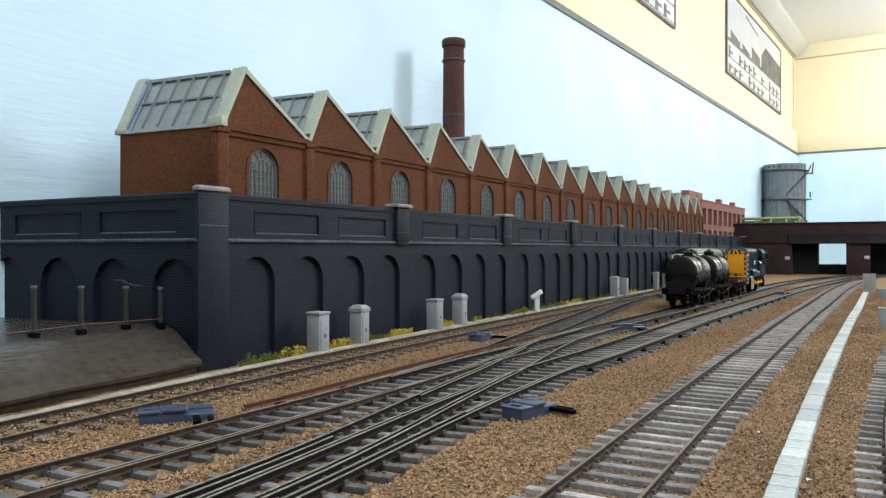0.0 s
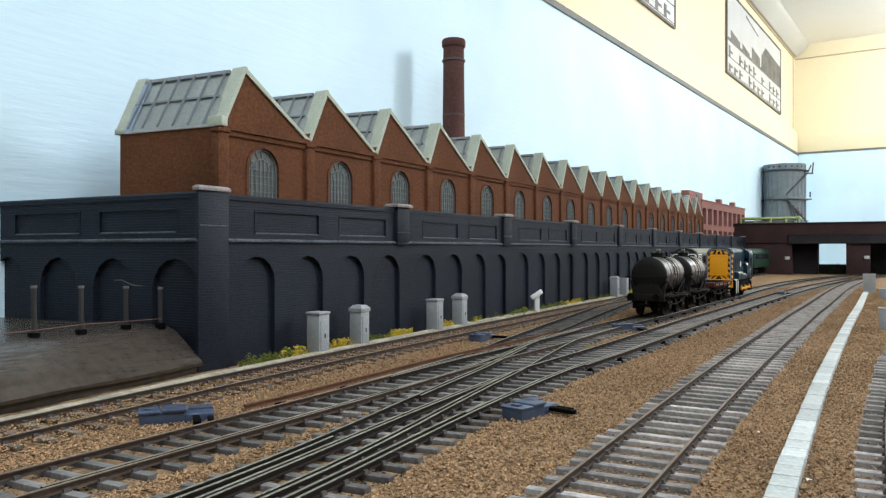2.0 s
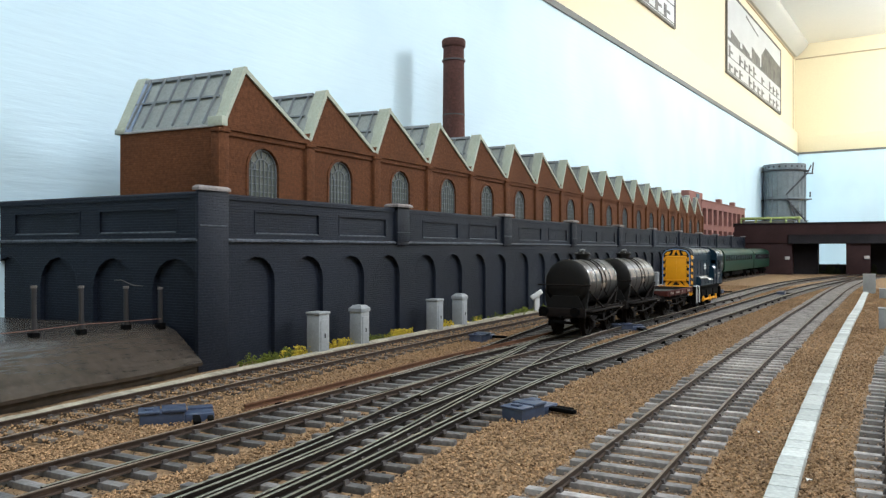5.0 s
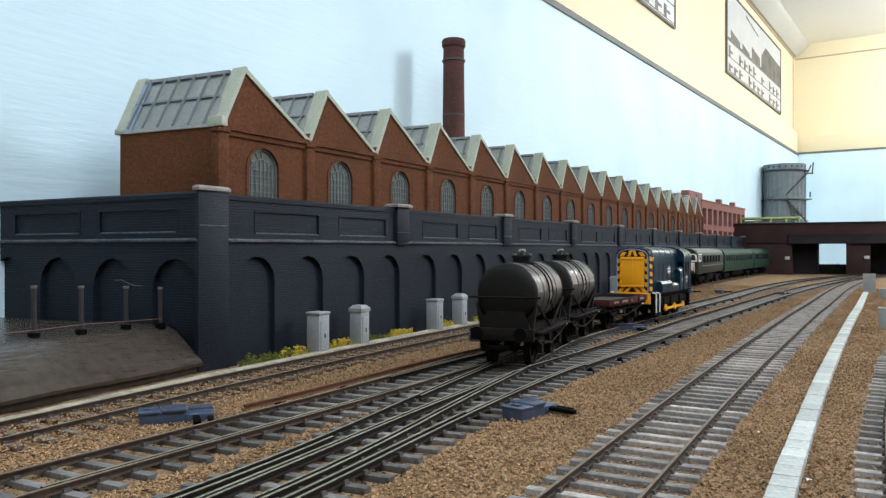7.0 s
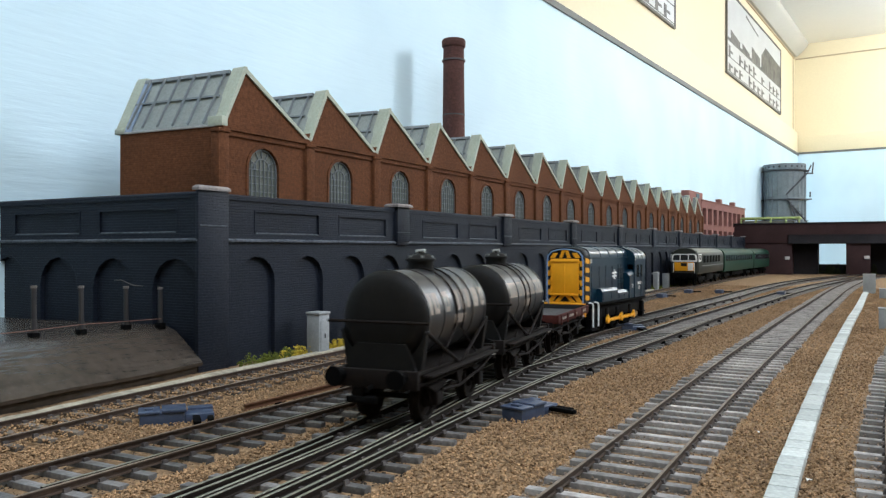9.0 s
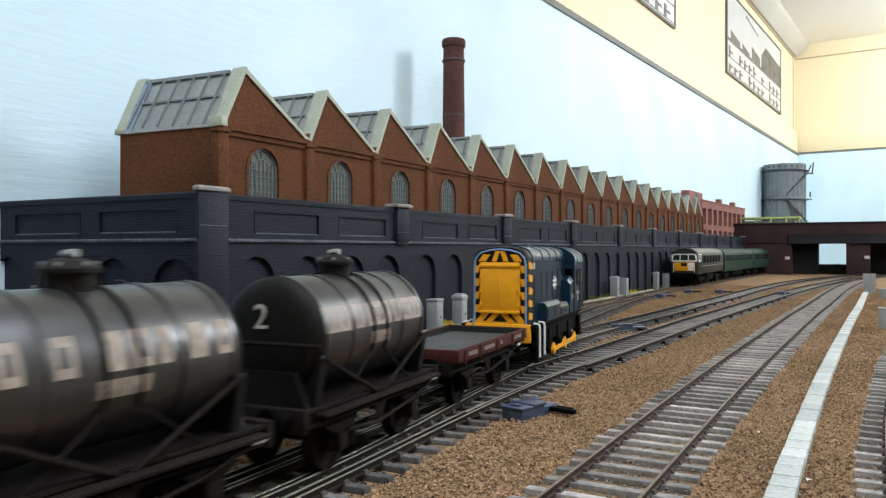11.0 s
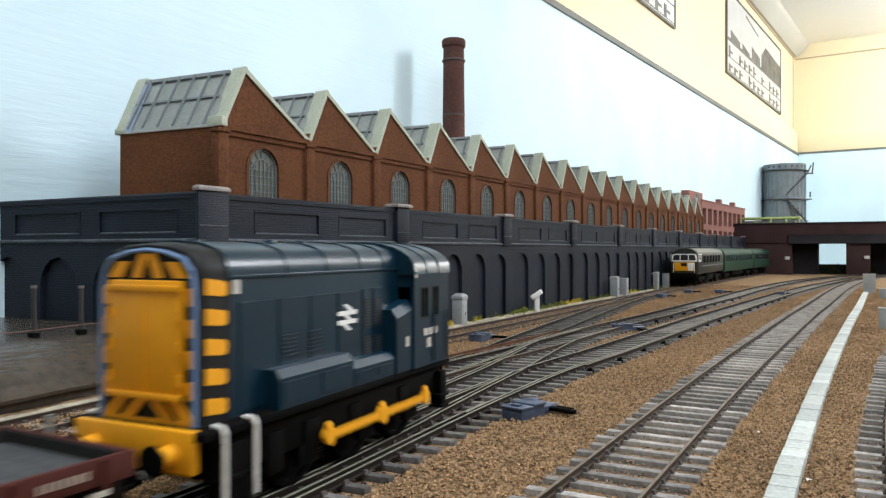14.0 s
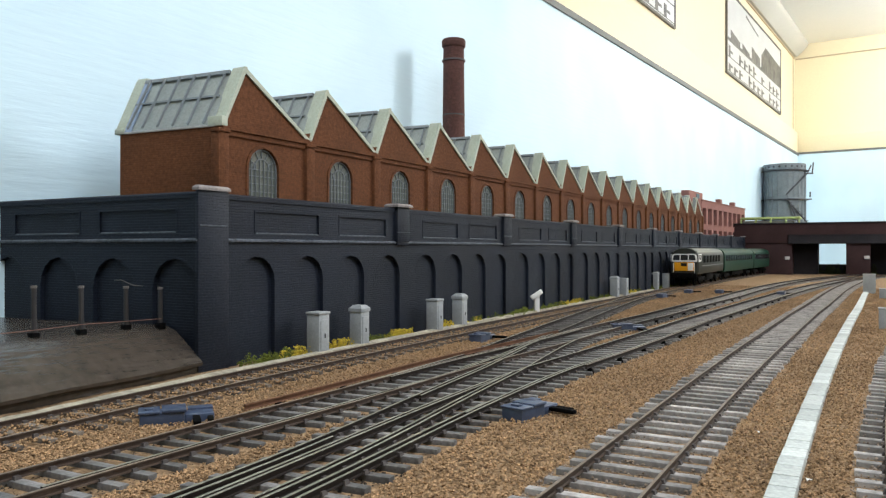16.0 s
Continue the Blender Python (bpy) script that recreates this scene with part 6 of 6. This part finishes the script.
    for c in (38, L - 38):
        bm = bmesh.new()
        for s in (-1, 1):
            box(bm, s * 13.5 - 1, s * 13.5 + 1, c - 24, c + 24, 6, 11, 0.5)
            for y in (c - 18, c + 18):
                box(bm, s * 14 - 1.2, s * 14 + 1.2, y - 3, y + 3, 4, 10, 0.5)
        box(bm, -10, 10, c - 20, c + 20, 7, 14)
        bg = part("bogie", bm, UNDER, v)
        for y in (c - 18, c + 18):
            bm = bmesh.new()
            for s in (-1, 1):
                rod(bm, (s * 7.4, y, 7.2), (s * 9.6, y, 7.2), 7.2, 20)
            part("wheelset", bm, UNDER, bg)
    bm = bmesh.new()
    box(bm, -14, 14, L / 2 - 24, L / 2 + 24, 5, 15.5, 0.6)
    part("fuel_tank", bm, UNDER, v)


def coach(y0, L=250):
    y1 = y0 + L
    xa, xb = curve_x(SIDING, y0), curve_x(SIDING, y1)
    v = thing("passenger_coach", "plain green railway passenger coach on the siding", "coach", xa, y0, 0, -math.degrees(math.atan2(xb - xa, y1 - y0)), "coaches on the siding")
    base = body_outline(17.0, 13, 36.6, 47.2)
    bm = bmesh.new()
    loft(bm, [[(x, y, z) for x, z in base] for y in (1, L - 1)])
    part("body", bm, GREEN_COACH, v)
    bm = bmesh.new()
    loft(bm, [[(x * 1.012, y, z + 0.15) for x, z in base if z > 40.2] for y in (0.6, L - 0.6)])
    part("roof", bm, GREEN_COACH, v)
    for s in (-1, 1):
        for i in range(12):
            bm = bmesh.new()
            a = 10 + i * (L - 20) / 12
            box(bm, s * 16.9 - 0.1, s * 16.9 + 0.25, a, a + 13, 28.5, 37, 0.25)
            part("window", bm, DARK_GLASS, v)
    for c in (34, L - 34):
        bm = bmesh.new()
        for s in (-1, 1):
            box(bm, s * 12.5 - 1, s * 12.5 + 1, c - 20, c + 20, 5, 9.5, 0.4)
        box(bm, -9, 9, c - 16, c + 16, 6, 13)
        bg = part("bogie", bm, UNDER, v)
        for y in (c - 16, c + 16):
            bm = bmesh.new()
            for s in (-1, 1):
                rod(bm, (s * 7.4, y, 6.2), (s * 9.4, y, 6.2), 6.2, 16)
            part("wheelset", bm, UNDER, bg)
    bm = bmesh.new()
    box(bm, -13, 13, 80, L - 80, 6, 13, 0.4)
    part("underframe", bm, UNDER, v)
    return v


def resize(v, k):
    """Bring a finished vehicle and its wheels to the size of the line's rolling stock."""
    seen = set()
    for ob in v.children_recursive:
        ob.matrix_basis = Matrix.Translation(ob.matrix_basis.translation * (k - 1)) @ ob.matrix_basis
        if ob.data.name not in seen:
            seen.add(ob.data.name)
            ob.data.transform(Matrix.Scale(k, 4))
    for i, (ob, parent, y, r) in enumerate(MOVING):
        if parent == v:
            MOVING[i] = (ob, parent, None if y is None else y * k, r * k)
    return v


# ---- motion of the goods train ----
# seconds and the y of the shunter's nose along the running line
NOSE = [(0.0, 829.2), (0.5, 809.3), (1.0, 786.6), (1.5, 764.4), (2.0, 742.6), (2.5, 721.2), (3.0, 699.3), (3.5, 675.2), (4.0, 652.6), (4.8, 611.0), (5.7, 561.8), (6.5, 519.2), (7.0, 491.5), (7.5, 463.1), (8.0, 435.8), (8.5, 410.2), (9.0, 384.0), (9.8, 338.3), (10.7, 283.0), (11.5, 236.8), (12.0, 211.5), (12.5, 183.1), (13.0, 151.1), (13.5, 116.9), (14.0, 85.5), (14.5, 52.8), (15.0, 23.2), (15.5, -9.6), (16.0, -43.5)]


def motions(train):
    for v, lead, axle_a, axle_b in train:
        rows = []
        for t, y in NOSE:
            ya, yb = y + lead + axle_a, y + lead + axle_b
            xa, xb = curve_x(RUN, ya), curve_x(RUN, yb)
            a = math.atan2(-(xb - xa), yb - ya)
            rows.append((t, at(xa + math.sin(a) * axle_a, ya - math.cos(a) * axle_a, 0, math.degrees(a))))
        walk(v, rows)
    steps = 320
    for ob, parent, y, r in MOVING:
        rows = []
        per = 16.0 / steps
        turn0 = NOSE[0][1]
        for i in range(steps + 1):
            t = i * per
            d = turn0 - curve_x(NOSE, t)
            a = d / r
            if y is None:
                rows.append((t, at(0, 0.444 * r * math.cos(a + 2.551), r + 0.444 * r * math.sin(a + 2.551))))
            else:
                rows.append((t, pose(0, y * MM, r * MM, math.degrees(a) % 360, 0, 0)))
        walk(ob, rows)


room()
poster(1680, 2287, 420, 600)
poster(760, 1323, 424, 600)
ground()
retaining_wall()
factory()
chimney()
red_building()
bridge()
gas_holder()
cable_trough()
lineside()
diesel()
coach(1172)
coach(1427, 160)
TRAIN = [(resize(shunter(), 0.965), 0.0, 28.5, 71.9), (resize(flat_wagon(), 0.975), -80.8, 15.1, 52.2),
         (tank_wagon("tank_wagon", "dirty black oil tank wagon with faded lettering and numeral two", "2"), -153.6, 14.5, 48.5),
         (tank_wagon("tank_wagon", "sooty black oil tank wagon with faded lettering", ""), -224.0, 14.5, 48.5)]
ballast_chips()
tracks()
conductor_rails()
motions(TRAIN)
